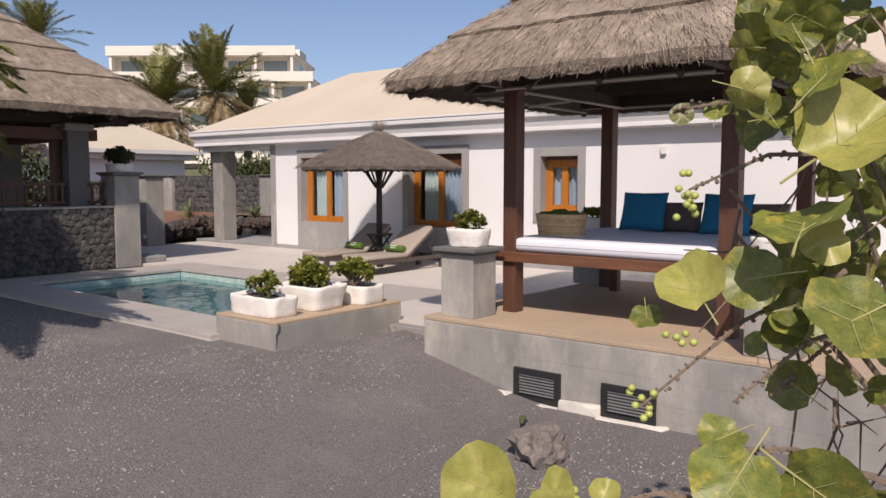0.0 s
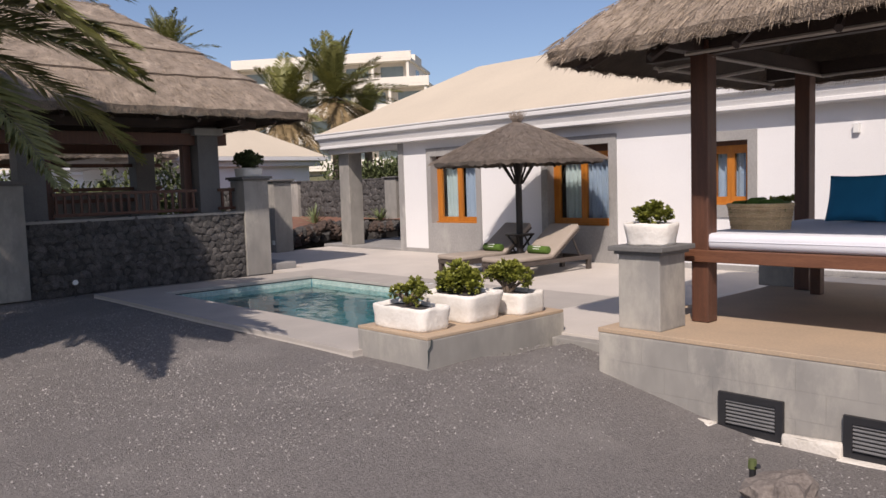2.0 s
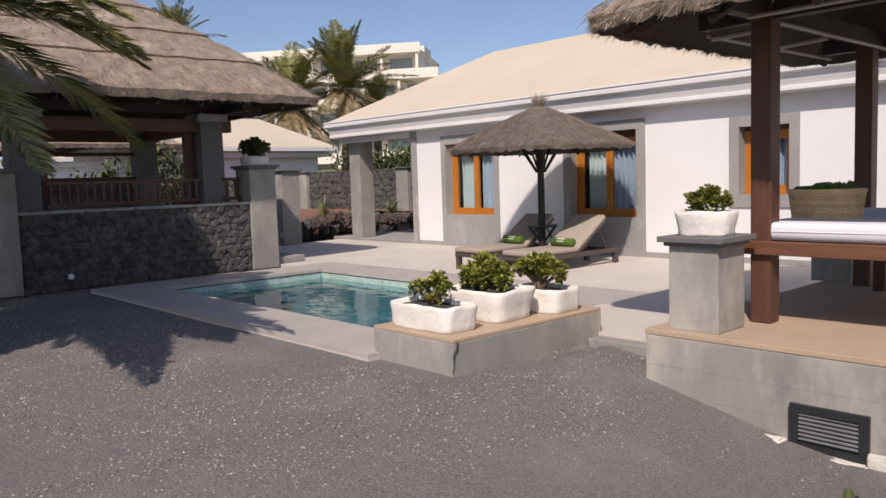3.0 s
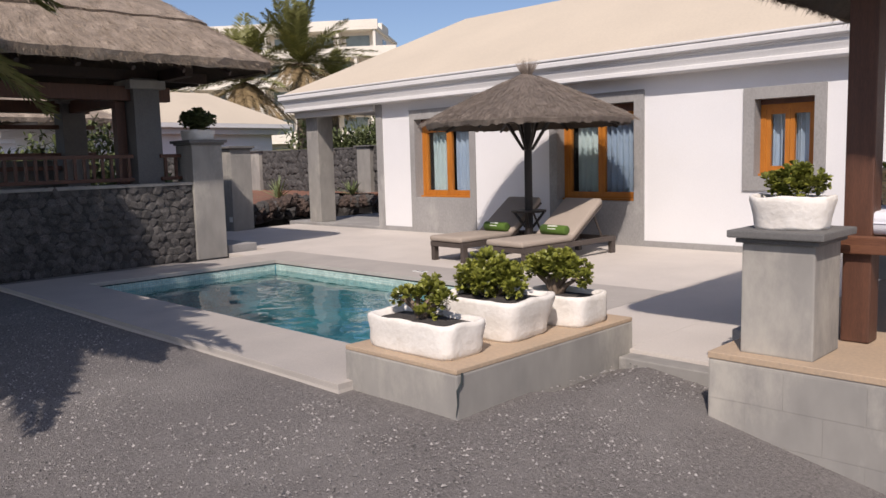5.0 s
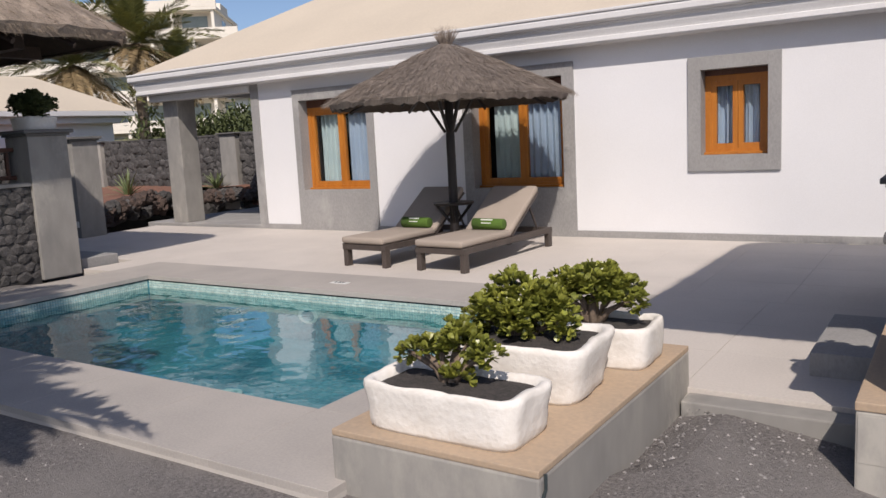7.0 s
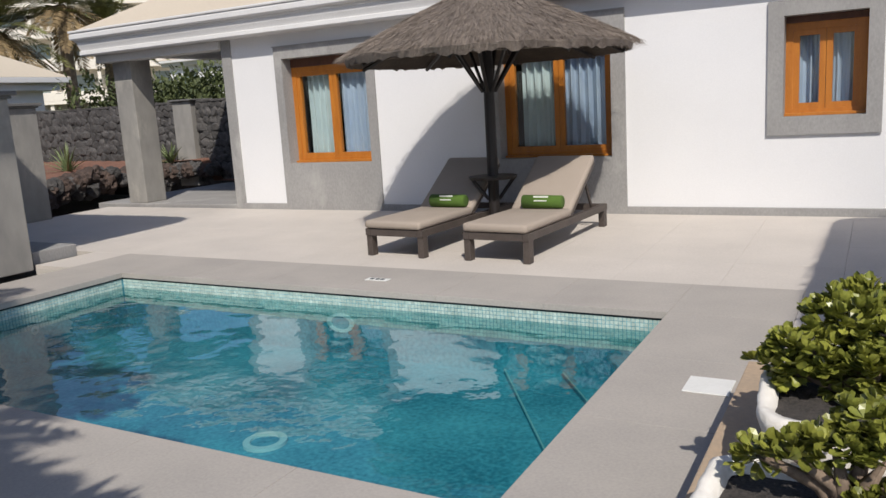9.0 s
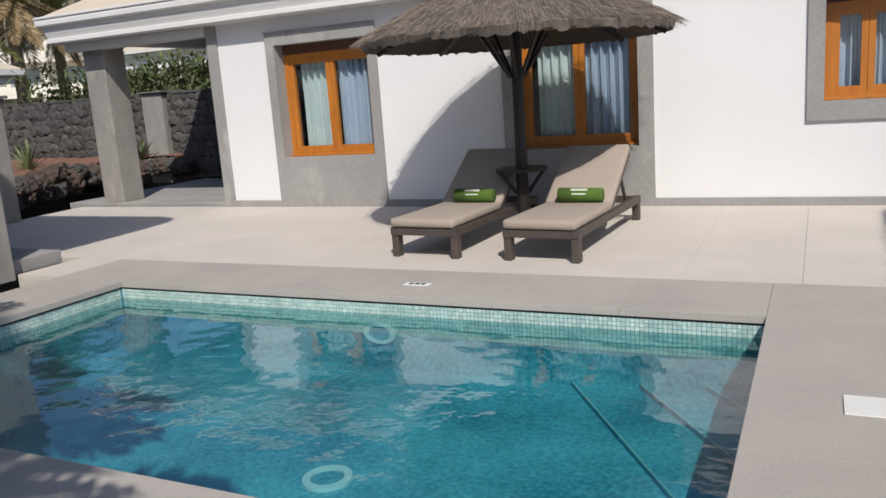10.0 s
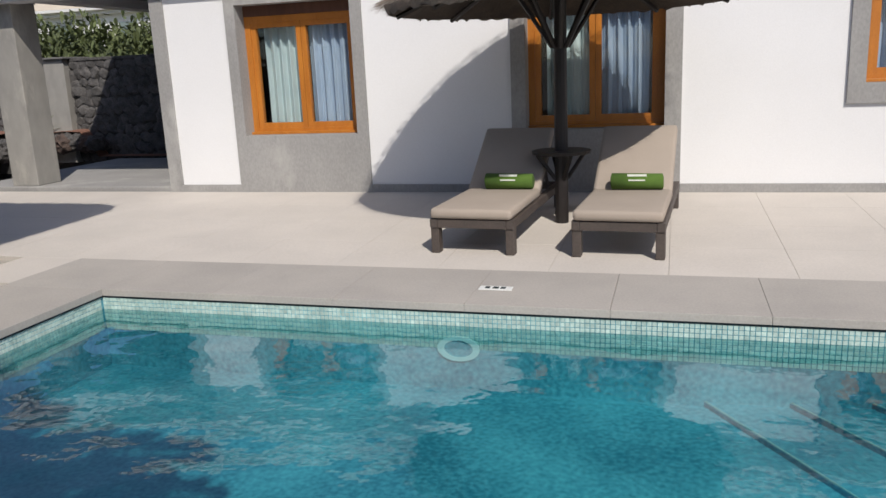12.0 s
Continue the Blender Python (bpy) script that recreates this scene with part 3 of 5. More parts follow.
def leaf_quad(verts, faces, p, d, up, ln, w):
    """A thick paddle leaf as a ridged diamond with a keel."""
    side = d.cross(up).normalized()
    nrm = side.cross(d).normalized()
    k = len(verts)
    verts += [p, p + d * ln * 0.5 + side * w * 0.42 + nrm * w * 0.12, p + d * ln * 0.84 + side * w * 0.42 + nrm * w * 0.2, p + d * ln + nrm * w * 0.12,
              p + d * ln * 0.84 - side * w * 0.42 + nrm * w * 0.2, p + d * ln * 0.5 - side * w * 0.42 + nrm * w * 0.12, p + d * ln * 0.66]
    faces += [(k, k + 1, k + 6), (k + 1, k + 2, k + 6), (k + 2, k + 3, k + 6), (k + 3, k + 4, k + 6), (k + 4, k + 5, k + 6), (k + 5, k, k + 6)]


def succulent(name, at, clumps, seed, label, leaf=0.05, stems=True, per=26, rz=0, cat="shrub", material=None, size=1.0):
    """A jade-like shrub: forked stems that each end in rosettes of paddle leaves. clumps: (x, y, z, r)."""
    rng = random.Random(seed)
    p = thing(name, label, cat, at, rz)
    st = bmesh.new()
    verts, faces = [], []
    for cx, cy, cz, r in (tuple(q * size for q in c4) for c4 in clumps):
        c = Vector((cx, cy, cz))
        if stems:
            mid = Vector((cx * 0.35, cy * 0.35, cz * 0.5)) + Vector((rng.uniform(-.02, .02), rng.uniform(-.02, .02), 0))
            tube(st, [(rng.uniform(-.015, .015), rng.uniform(-.015, .015), -0.03), mid, c], [0.028, 0.018, 0.008], 6)
        for _ in range(int(62 * (r / 0.1) ** 2)):
            d = Vector((rng.gauss(0, 1), rng.gauss(0, 1), rng.gauss(0.25, 0.8))).normalized()
            tip = c + Vector((d.x * r, d.y * r, d.z * r * 0.75)) * rng.uniform(0.35, 1.0)
            for _ in range(max(3, per // 4)):
                dd = (d + Vector((rng.gauss(0, .7), rng.gauss(0, .7), rng.gauss(.25, .5)))).normalized()
                leaf_quad(verts, faces, tip, dd, Vector((rng.gauss(0, .4), rng.gauss(0, .4), 1)).normalized(), leaf * rng.uniform(.7, 1.15), leaf * 0.72)
    if stems:
        part("trunk", st, M_TWIG, p, "knobbly forked grey trunk", True)
    raw("foliage", verts, faces, material or M_LEAF, p)
    return p


POTZ = 0.212
trough((-6.21, 4.90, POTZ), 0.72, 0.35, 0.20, 0, "long whitewashed stone trough planter on the plinth", 1.0)
trough((-6.17, 5.48, POTZ), 0.66, 0.52, 0.25, 4, "deep tapering whitewashed stone planter with chipped foot", 4.0, foot=0.84)
trough((-6.05, 6.03, POTZ), 0.54, 0.38, 0.20, 2, "small whitewashed stone planter with rust stains", 8.0)
succulent("jade_shrub", (-6.24, 4.92, POTZ + 0.17), [(.05, -.03, .04, .075), (-.05, .0, .17, .085), (.09, .02, .19, .095), (-.15, -.02, .15, .07), (.03, .05, .23, .085), (-.24, 0, .13, .055), (.2, 0, .16, .065)], 3, "small bonsai-like jade shrub in a trough planter", 0.04, size=0.84)
succulent("jade_shrub", (-6.24, 5.50, POTZ + 0.21), [(-.16, 0, .17, .14), (0, .03, .09, .14), (.1, 0, .23, .15), (-.06, .06, .27, .14), (.2, .04, .19, .13), (-.26, .02, .10, .10), (.05, -.1, .15, .13), (.27, 0, .12, .1)], 5, "dense rounded jade shrub in the deep planter", 0.042, size=0.80)
succulent("jade_shrub", (-6.10, 6.04, POTZ + 0.17), [(0, 0, .21, .14), (.14, .05, .21, .13), (-.14, 0, .23, .14), (.05, -.05, .28, .13), (.23, 0, .16, .10), (-.24, 0, .18, .09)], 7, "bushy jade shrub on pale forked stems", 0.042, size=0.84)

pillar((-4.57, 6.08, 0.222))
trough((-4.57, 6.08, 0.893), 0.42, 0.34, 0.175, 5, "rounded white stone bowl planter on a pillar", 12.0, True, 0.88)
succulent("jade_shrub", (-4.57, 6.08, 1.045), [(0, 0, .08, .10), (-.1, 0, .08, .07), (.1, .02, .09, .08), (0, .02, .13, .08)], 9, "low clump of jade succulent in a bowl", 0.04, False)
pillar((-4.83, 9.10, 0.222))
trough((-4.83, 9.10, 0.893), 0.36, 0.30, 0.16, 5, "rounded white stone bowl planter on a pillar", 15.0, True)
succulent("jade_shrub", (-4.83, 9.10, 1.03), [(0, 0, .08, .10), (-.1, 0, .08, .07), (.1, .02, .09, .08)], 10, "low clump of jade succulent in a bowl", 0.04, False)
pillar((-1.70, 6.10, 0.222))
trough((-1.70, 6.10, 0.893), 0.42, 0.34, 0.215, 5, "rounded white stone bowl planter on a pillar", 17.0, True)
succulent("jade_shrub", (-1.70, 6.10, 1.09), [(0, 0, .08, .10), (-.1, 0, .08, .07), (.1, .02, .09, .08)], 12, "low clump of jade succulent in a bowl", 0.04, False)


# ---- thatched roofs ----
def thatch_roof(parent, cx, cy, hx, hy, z_eave, z_top, courses, seed, square=5.0, thick=0.13, ridge=(0.0, 0.0), fringe=6000, cover=M_THATCH, ends=M_STRAW, sag=0.0, fine=1.0):
    """A hipped thatch with rounded corners, laid in courses that step down, with a ragged fringe at each course."""
    rng = random.Random(seed)
    n = 160
    rows = []
    m = 14
    for c in range(courses):
        for i in range(m + 1):
            s = (c + i / m) / courses
            rows.append((s, 0.035 * (1 - i / m) if c else 0.0))
    verts, faces = [], []

    def place(a, s, lift):
        e = square * (1 - s) + 2.0 * s
        ca, sa = math.cos(a), math.sin(a)
        r = (abs(ca) ** e + abs(sa) ** e) ** (-1 / e)
        x = (hx * (1 - s) + ridge[0] * s) * r * ca
        y = (hy * (1 - s) + ridge[1] * s) * r * sa
        z = z_eave + (z_top - z_eave) * (s ** 0.92) - sag * math.sin(math.pi * s)
        nz = Vector((ca, sa, 1.4)).normalized()
        return Vector((x, y, z)) + nz * lift
    for s, lift in rows:
        for k in range(n):
            a = 2 * math.pi * k / n
            v = place(a, s, lift)
            v += 0.022 * Vector(noise.noise_vector(v * 4 + Vector((seed, 0, 0)))) + 0.012 * Vector(noise.noise_vector(v * 13))
            verts.append(v)
    R = len(rows)
    for r in range(R - 1):
        for k in range(n):
            faces.append((r * n + k, r * n + (k + 1) % n, (r + 1) * n + (k + 1) % n, (r + 1) * n + k))
    faces.append(tuple((R - 1) * n + k for k in range(n)))
    b0 = len(verts)
    for k in range(n):
        v = place(2 * math.pi * k / n, 0.0, 0)
        verts.append(Vector((v.x * 0.985, v.y * 0.985, v.z - thick + 0.02 * rng.uniform(-1, 1))))
    for k in range(n):
        faces.append((b0 + k, b0 + (k + 1) % n, (k + 1) % n, k))
    roof = raw("thatch", [v + Vector((cx, cy, 0)) for v in verts], faces, cover, parent)
    roof["label"] = "weathered brown-grey straw thatch laid in courses"
    # underside: a sheet whose near-black colour holds the shade below the roof
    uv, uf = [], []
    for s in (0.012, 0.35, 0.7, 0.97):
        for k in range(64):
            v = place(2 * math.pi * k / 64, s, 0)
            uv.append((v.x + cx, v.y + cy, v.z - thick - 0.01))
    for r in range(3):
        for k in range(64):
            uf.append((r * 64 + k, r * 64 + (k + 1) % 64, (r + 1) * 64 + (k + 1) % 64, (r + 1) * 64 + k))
    raw("underside", uv, uf, M_UNDER, parent)["label"] = "thatch underside coloured dark with shade"
    # straw
    sv, sf = [], []

    def straw(p, d, ln, w):
        side = d.cross(Vector((rng.gauss(0, 1), rng.gauss(0, 1), rng.gauss(0, 1)))).normalized() * w
        k = len(sv)
        sv.extend((p - side, p + side, p + d * ln))
        sf.append((k, k + 1, k + 2))
    for _ in range(fringe):
        a = rng.uniform(0, 2 * math.pi)
        c = rng.randrange(0, courses + 1) if rng.random() < 0.35 else 0
        s = min(c / courses, 0.98)
        p = place(a, s, 0.03 if c else 0) + Vector((cx, cy, (rng.uniform(-thick, 0.01) if c == 0 else 0.0)))
        out = (place(a, 0, 0) - place(a, 0.1, 0)).normalized()
        d = (out + Vector((rng.gauss(0, .3), rng.gauss(0, .3), rng.gauss(-.25, .3)))).normalized()
        straw(p - out * 0.05, d, rng.uniform(0.05, 0.11) * fine, 0.004 * fine)
    for _ in range(fringe):
        a, s = rng.uniform(0, 2 * math.pi), 1 - math.sqrt(rng.random())
        p = place(a, min(s, 0.97), 0.012 + 0.02 * (1 - (s * courses) % 1)) + Vector((cx, cy, 0))
        out = (place(a, max(0, s - .05), 0) - place(a, s + 0.05, 0)).normalized()
        straw(p, (out + Vector((rng.gauss(0, .2), rng.gauss(0, .2), rng.gauss(0.06 * fine, .12 * fine)))).normalized(), rng.uniform(0.08, 0.16), 0.004 * fine)
    ob = raw("straw", sv, sf, ends, parent)
    tagged(ob, "loose straw ends along the thatch", kind="stuff")


# daybed pavilion
gz = thing("daybed_pavilion", "thatched timber pavilion with dark posts above a daybed", "pavilion")
PX, PXR, PYF, PYB, PT = -4.36, -2.22, 6.54, 8.80, 0.222
for x, y in ((PX, PYF), (PXR, PYF), (PX - 0.12, PYB), (PXR, PYB)):
    w = 0.075
    po = bbox(x - w, x + w, y - w, y + w, PT + 0.004, 2.52, 0.008)
    pst = part("post", po, M_DARKWOOD, gz, "reddish dark timber post")
    part("shoe", bbox(x - 0.05, x + 0.05, y - 0.05, y + 0.05, PT, PT + 0.02), M_CONC, pst)
for y in (PYF, PYB):
    part("beam", bbox(PX - 0.5, PXR + 0.5, y - 0.05, y + 0.05, 2.40, 2.53, 0.006), M_RAFTER, gz)
for x in (PX, PXR):
    part("beam", bbox(x - 0.048, x + 0.048, PYF - 0.7, PYB + 0.3, 2.402, 2.528, 0.006), M_RAFTER, gz)
GCX, GCY, GHX, GHY = -3.34, 7.44, 1.97, 1.90
for sx in (-1, 1):
    for sy in (-1, 1):
        part("hip_rafter", tube(bmesh.new(), [(GCX + sx * (GHX - 0.34), GCY + sy * (GHY - 0.3), 2.36), (GCX, GCY, 3.62)], 0.04, 6), M_RAFTER, gz)
for i in range(5):
    x = GCX - GHX + 0.35 + i * 0.66
    part("rafter", tube(bmesh.new(), [(x, GCY - GHY + 0.12, 2.30), (GCX + (x - GCX) * 0.3, GCY - 0.3, 3.4)], 0.03, 6), M_RAFTER, gz)
for x0, y0, x1, y1, z in ((PX + 0.1, PYF - 0.45, PXR, PYF - 0.45, 2.36), (PX - 0.45, PYF, PX - 0.45, PYB, 2.36), (PX + 0.05, PYB - 0.06, PXR - 0.05, PYB - 0.06, 2.385), (PX + 0.06, PYF, PX + 0.06, PYB, 2.385)):
    part("batten", tube(bmesh.new(), [(x0, y0, z), (x1, y1, z)], 0.016, 5), M_BATTEN, gz, "pale weathered batten")
for sy in (0.3, 1.2):
    part("brace", tube(bmesh.new(), [(PX - 0.05, PYF + sy, 2.40), (PX - 0.45, PYF + sy - 0.25, 2.34)], 0.018, 5), M_BATTEN, gz, "pale weathered brace")
thatch_roof(gz, GCX, GCY, GHX, GHY, 2.46, 3.85, 4, 2, 16.0, 0.09, (0.05, 0.4), 11000)

# daybed
bed = thing("daybed", "low dark timber daybed platform fixed between posts", "daybed")
bx0, bx1, by0, by1 = -4.52, -2.08, 6.42, 8.80
part("front_rail", bbox(bx0, bx1, by0, by0 + 0.042, 0.70, 0.80, 0.008), M_BEDWOOD, bed)
part("back_rail", bbox(bx0, bx1, by1, by1 + 0.042, 0.70, 0.80, 0.008), M_BEDWOOD, bed)
for x in (bx0 + 0.002, bx1 - 0.042):
    part("side_rail", bbox(x, x + 0.04, by0 + 0.043, by1 - 0.001, 0.70, 0.80, 0.006), M_BEDWOOD, bed)
for i in range(14):
    y = by0 + 0.05 + i * 0.166
    part("plank", bbox(bx0 + 0.044, bx1 - 0.044, y, y + 0.15, 0.755, 0.79, 0.004), M_BEDWOOD, bed)
part("leg", bbox(-4.30, -4.20, 8.5, 8.6, PT - 0.03, 0.755, 0.006), M_DARKWOOD, bed)
mattress = thing("mattress", "thin white-covered mattress on the daybed", "mattress")
bm = bbox(-4.45, -2.22, 6.48, 8.70, 0.80, 0.93, 0.045)
part("cover", rough_up(bm, 0.008, 4), M_SHEET, mattress, "", True)
for z in (0.868,):
    part("piping", tube(bmesh.new(), [(-4.42, 6.476, z), (-2.25, 6.476, z)], 0.004, 6), M_SHEET, mattress, "sewn piping along the edge")
bed.location.z = mattress.location.z = 0.03


def pillow(name, at, w, h, t, material, label, tilt=70, rz=0, round_=False):
    bm = bmesh.new()
    n = 16
    for sgn in (1, -1):
        grid = []
        for j in range(n + 1):
            rowv = []
            for i in range(n + 1):
                u, v = 2 * i / n - 1, 2 * j / n - 1
                puff = ((1 - u ** 4) * (1 - v ** 4)) ** 0.5
                pin = 1 - 0.06 * (1 - abs(u)) * 0 - 0.05 * (1 - v * v) * abs(u) - 0.05 * (1 - u * u) * abs(v)
                rowv.append(bm.verts.new((u * w / 2 * pin, v * h / 2 * pin, sgn * t / 2 * puff + 0.006 * noise.noise(Vector((u * 2, v * 2, at[0]))))))
            grid.append(rowv)
        for j in range(n):
            for i in range(n):
                q = (grid[j][i], grid[j][i + 1], grid[j + 1][i + 1], grid[j + 1][i])
                bm.faces.new(q if sgn > 0 else q[::-1])
    bmesh.ops.remove_doubles(bm, verts=bm.verts, dist=0.004)
    ob = obj_from(name, bm, material, True)
    ob.matrix_world = pose(*at, tilt, 0, rz)
    return tagged(ob, label, "cushion", "daybed cushions")


pillow("cushion", (-3.80, 8.32, 1.18), 0.52, 0.46, 0.15, M_BLUE, "square teal-blue scatter cushion leaning on a bolster", 68, 4)
pillow("cushion", (-2.88, 8.34, 1.17), 0.54, 0.46, 0.15, M_BLUE, "square teal-blue scatter cushion leaning on a bolster", 70, -3)
pillow("bolster", (-3.55, 8.50, 1.12), 0.72, 0.34, 0.2, M_BROWNC, "dark brown back cushion along the daybed", 82)
pillow("bolster", (-2.68, 8.50, 1.12), 0.80, 0.34, 0.2, M_BROWNC, "dark brown back cushion along the daybed", 82)


def basket(at):
    """An oval basket that flares upward: stout rows woven in and out of upright stakes, and a rolled rim."""
    p = thing("basket", "oval woven wicker basket holding rolled green towels", "basket", at, -4)
    for r in range(9):
        bm = bmesh.new()
        z = 0.014 + r * 0.022
        f = 0.90 + 0.10 * r / 8
        pts = []
        for k in range(97):
            a = 2 * math.pi * k / 96
            q = f + 0.035 * math.sin(a * 16 + r * math.pi)
            pts.append((0.27 * q * math.cos(a), 0.17 * q * math.sin(a), z))
        tube(bm, pts, 0.0125, 6, False)
        part("weave", bm, M_WICKER, p)
    for k in range(32):
        a = 2 * math.pi * (k + 0.5) / 32
        c, t = math.cos(a), math.sin(a)
        part("stake", tube(bmesh.new(), [(0.243 * c, 0.153 * t, 0.004), (0.27 * c, 0.17 * t, 0.20)], 0.006, 5), M_WICKER, p)
    part("rim", tube(bmesh.new(), [(0.28 * math.cos(a), 0.178 * math.sin(a), 0.212) for a in (2 * math.pi * k / 48 for k in range(49))], 0.016, 6, False), M_WICKER, p, "rolled wicker rim")
    part("bottom", bbox(-0.2, 0.2, -0.12, 0.12, 0.0, 0.01), M_WICKER, p)
    return p


BX, BY, BZ = -4.16, 7.12, 0.957
basket((BX, BY, BZ))
for dx, dy, dz, rz in ((-0.15, 0.0, 0.19, 80), (-0.03, 0.01, 0.215, 95), (0.10, 0.0, 0.20, 85), (0.18, 0.02, 0.18, 100)):
    bm = tube(bmesh.new(), [(-0.11, 0, 0), (-0.105, 0, 0), (0.105, 0, 0), (0.11, 0, 0)], [0.05, 0.062, 0.062, 0.05], 14)
    ob = obj_from("rolled_towel", rough_up(bm, 0.008, 12), M_TOWEL, True)
    ob.matrix_world = pose(BX + dx, BY + dy, BZ + dz, 0, 0, rz)
    tagged(ob, "rolled green towel lying in the basket", "towel", "towels in the basket")
tray_t = thing("bed_side_table", "small brown timber box table by the daybed", "side table", (-1.95, 7.6, PT))
part("body", bbox(-0.16, 0.16, -0.3, 0.3, 0.0, 0.72, 0.01), M_DARKWOOD, tray_t)
part("top", bbox(-0.18, 0.18, -0.32, 0.32, 0.721, 0.75, 0.006), M_BEDWOOD, tray_t)


# ---- house ----
WINS = [(-13.03, -11.74, 0.66, 2.01), (-9.98, -8.69, 0.66, 2.02), (-7.03, -6.33, 1.0, 1.93)]
SURR = [(-13.15, -11.62, 0.13, 2.16), (-10.12, -8.54, 0.13, 2.16), (-7.17, -6.20, 0.83, 2.07)]
HX0, HX1, HY1 = -14.03, 4.0, 17.2
house = thing("house", "white rendered single-storey villa with a cream hipped roof", "house")
bm = wall_with_holes(bmesh.new(), HX0, HX1, -0.2, 2.44, WALL_Y, WALL_Y + 0.3, [(a - 0.02, b + 0.02, c - 0.02, d + 0.02) for a, b, c, d in WINS])
box(bm, HX0, HX0 + 0.3, WALL_Y + 0.3, HY1, -0.2, 2.44)
box(bm, HX1 - 0.3, HX1, WALL_Y + 0.3, HY1, -0.2, 2.44)
box(bm, HX0 + 0.3, HX1 - 0.3, HY1 - 0.3, HY1, -0.2, 2.44)
part("wall", bm, M_WHITE, house)
# unseen room surfaces added; the indoor dimness is put into their near-black colour
part("interior", box(box(bbox(HX0 + 0.3, HX1 - 0.3, WALL_Y + 0.3, HY1 - 0.3, 0.0, 0.02), HX0 + 0.3, HX1 - 0.3, WALL_Y + 1.6, WALL_Y + 1.7, 0.03, 2.4), HX0 + 0.3, HX1 - 0.3, WALL_Y + 0.3, HY1 - 0.3, 2.41, 2.43), M_DARKROOM, house, "plain added room behind the windows, coloured dark for its dimness")
# grey base course and corner strip
xs = [HX0 - 0.02] + [v for s in SURR[:2] for v in (s[0], s[1])] + [HX1]
for a, b in zip(xs[::2], xs[1::2]):
    part("base_course", bbox(a, b, WALL_Y - 0.025, WALL_Y, -0.1, 0.13, 0.006), M_GREYPAINT, house, "grey painted base course")
part("corner_strip", bbox(HX0 - 0.025, HX0 + 0.14, WALL_Y - 0.022, WALL_Y + 0.4, 0.131, 2.44, 0.004), M_GREYPAINT, house, "grey corner strip")
for w, s in zip(WINS, SURR):
    bm = wall_with_holes(bmesh.new(), s[0], s[1], s[2] - (0.23 if s[2] < 0.2 else 0), s[3], WALL_Y - 0.03, WALL_Y, [w])
    part("surround", bm, M_GREYPAINT, house, "flat grey window surround")
    bm = wall_with_holes(bmesh.new(), w[0] - 0.02, w[1] + 0.02, w[2] - 0.02, w[3] + 0.02, WALL_Y, WALL_Y + 0.28, [w])
    part("reveal", bm, M_GREYPAINT, house, "grey painted window reveal")
    if s[2] < 0.2:
        part("ledge", bbox(s[0] - 0.01, s[1] + 0.01, WALL_Y - 0.045, WALL_Y - 0.03, s[3], s[3] + 0.012), M_GREYPAINT, house)


def window(name, w):
    x0, x1, z0, z1 = w
    y = WALL_Y + 0.16
    win = thing(name, "honey-varnished timber casement window with pale curtains behind glass", "window", kind="structure")
    f = 0.065
    head = 0.11 if x1 - x0 > 0.9 else 0.06
    # header board; the shade under the window head is put into its dark brown
    part("header", bbox(x0, x1, y - 0.01, y + 0.09, z1 - head, z1 - 0.001, 0.004), M_DARKWOOD, win, "timber header board in a shade-darkened brown")
    z1 -= head + 0.002
    part("window_frame", wall_with_holes(bmesh.new(), x0, x1, z0, z1, y, y + 0.09, [(x0 + f, x1 - f, z0 + f, z1 - f)]), M_ORANGE, win)
    mid = (x0 + x1) / 2
    for a, b in ((x0 + f, mid - 0.002), (mid + 0.002, x1 - f)):
        g = 0.055
        sash = part("sash", wall_with_holes(bmesh.new(), a, b, z0 + f, z1 - f, y + 0.012, y + 0.07, [(a + g, b - g, z0 + f + g, z1 - f - g)]), M_ORANGE, win)
        part("pane", bbox(a + g, b - g, y + 0.038, y + 0.042, z0 + f + g, z1 - f - g), M_GLASS, sash)
    part("window_sill", bbox(x0 - 0.0, x1 + 0.0, WALL_Y + 0.10, y - 0.002, z0 + 0.001, z0 + 0.028, 0.004), M_ORANGE, win)
    if x1 - x0 > 0.9:
        spans = ((x0 + 0.16, mid - 0.02, M_CURTAIN), (mid + 0.02, x1 - 0.06, M_CURTAINB))
    else:
        spans = ((x0 + 0.05, x1 - 0.05, M_CURTAINB),)
    for a, b, m in spans:
        verts, faces = [], []
        n = 90
        for i in range(n + 1):
            x = a + (b - a) * i / n
            yy = WALL_Y + 0.30 + 0.028 * math.sin((x - a) * 62 + 0.8 * math.sin(x * 9)) + 0.012 * math.sin(x * 131)
            zt = z1 - 0.06
            verts += [(x, yy, z0 - 0.3), (x + 0.004, yy + 0.01 * math.sin(x * 20), (z0 + z1) / 2), (x, yy, zt)]
        for i in range(n):
            k = 3 * i
            faces += [(k, k + 3, k + 4, k + 1), (k + 1, k + 4, k + 5, k + 2)]
        c = raw("curtain", verts, faces, m, win, True)
        c["label"] = "hanging pleated curtain"
    return win


for i, w in enumerate(WINS):
    window("window_%d" % (i + 1), w)

# cornice along the front and round the porch, then the roof
EY, EX, EZ = 11.08, -16.72, 2.66


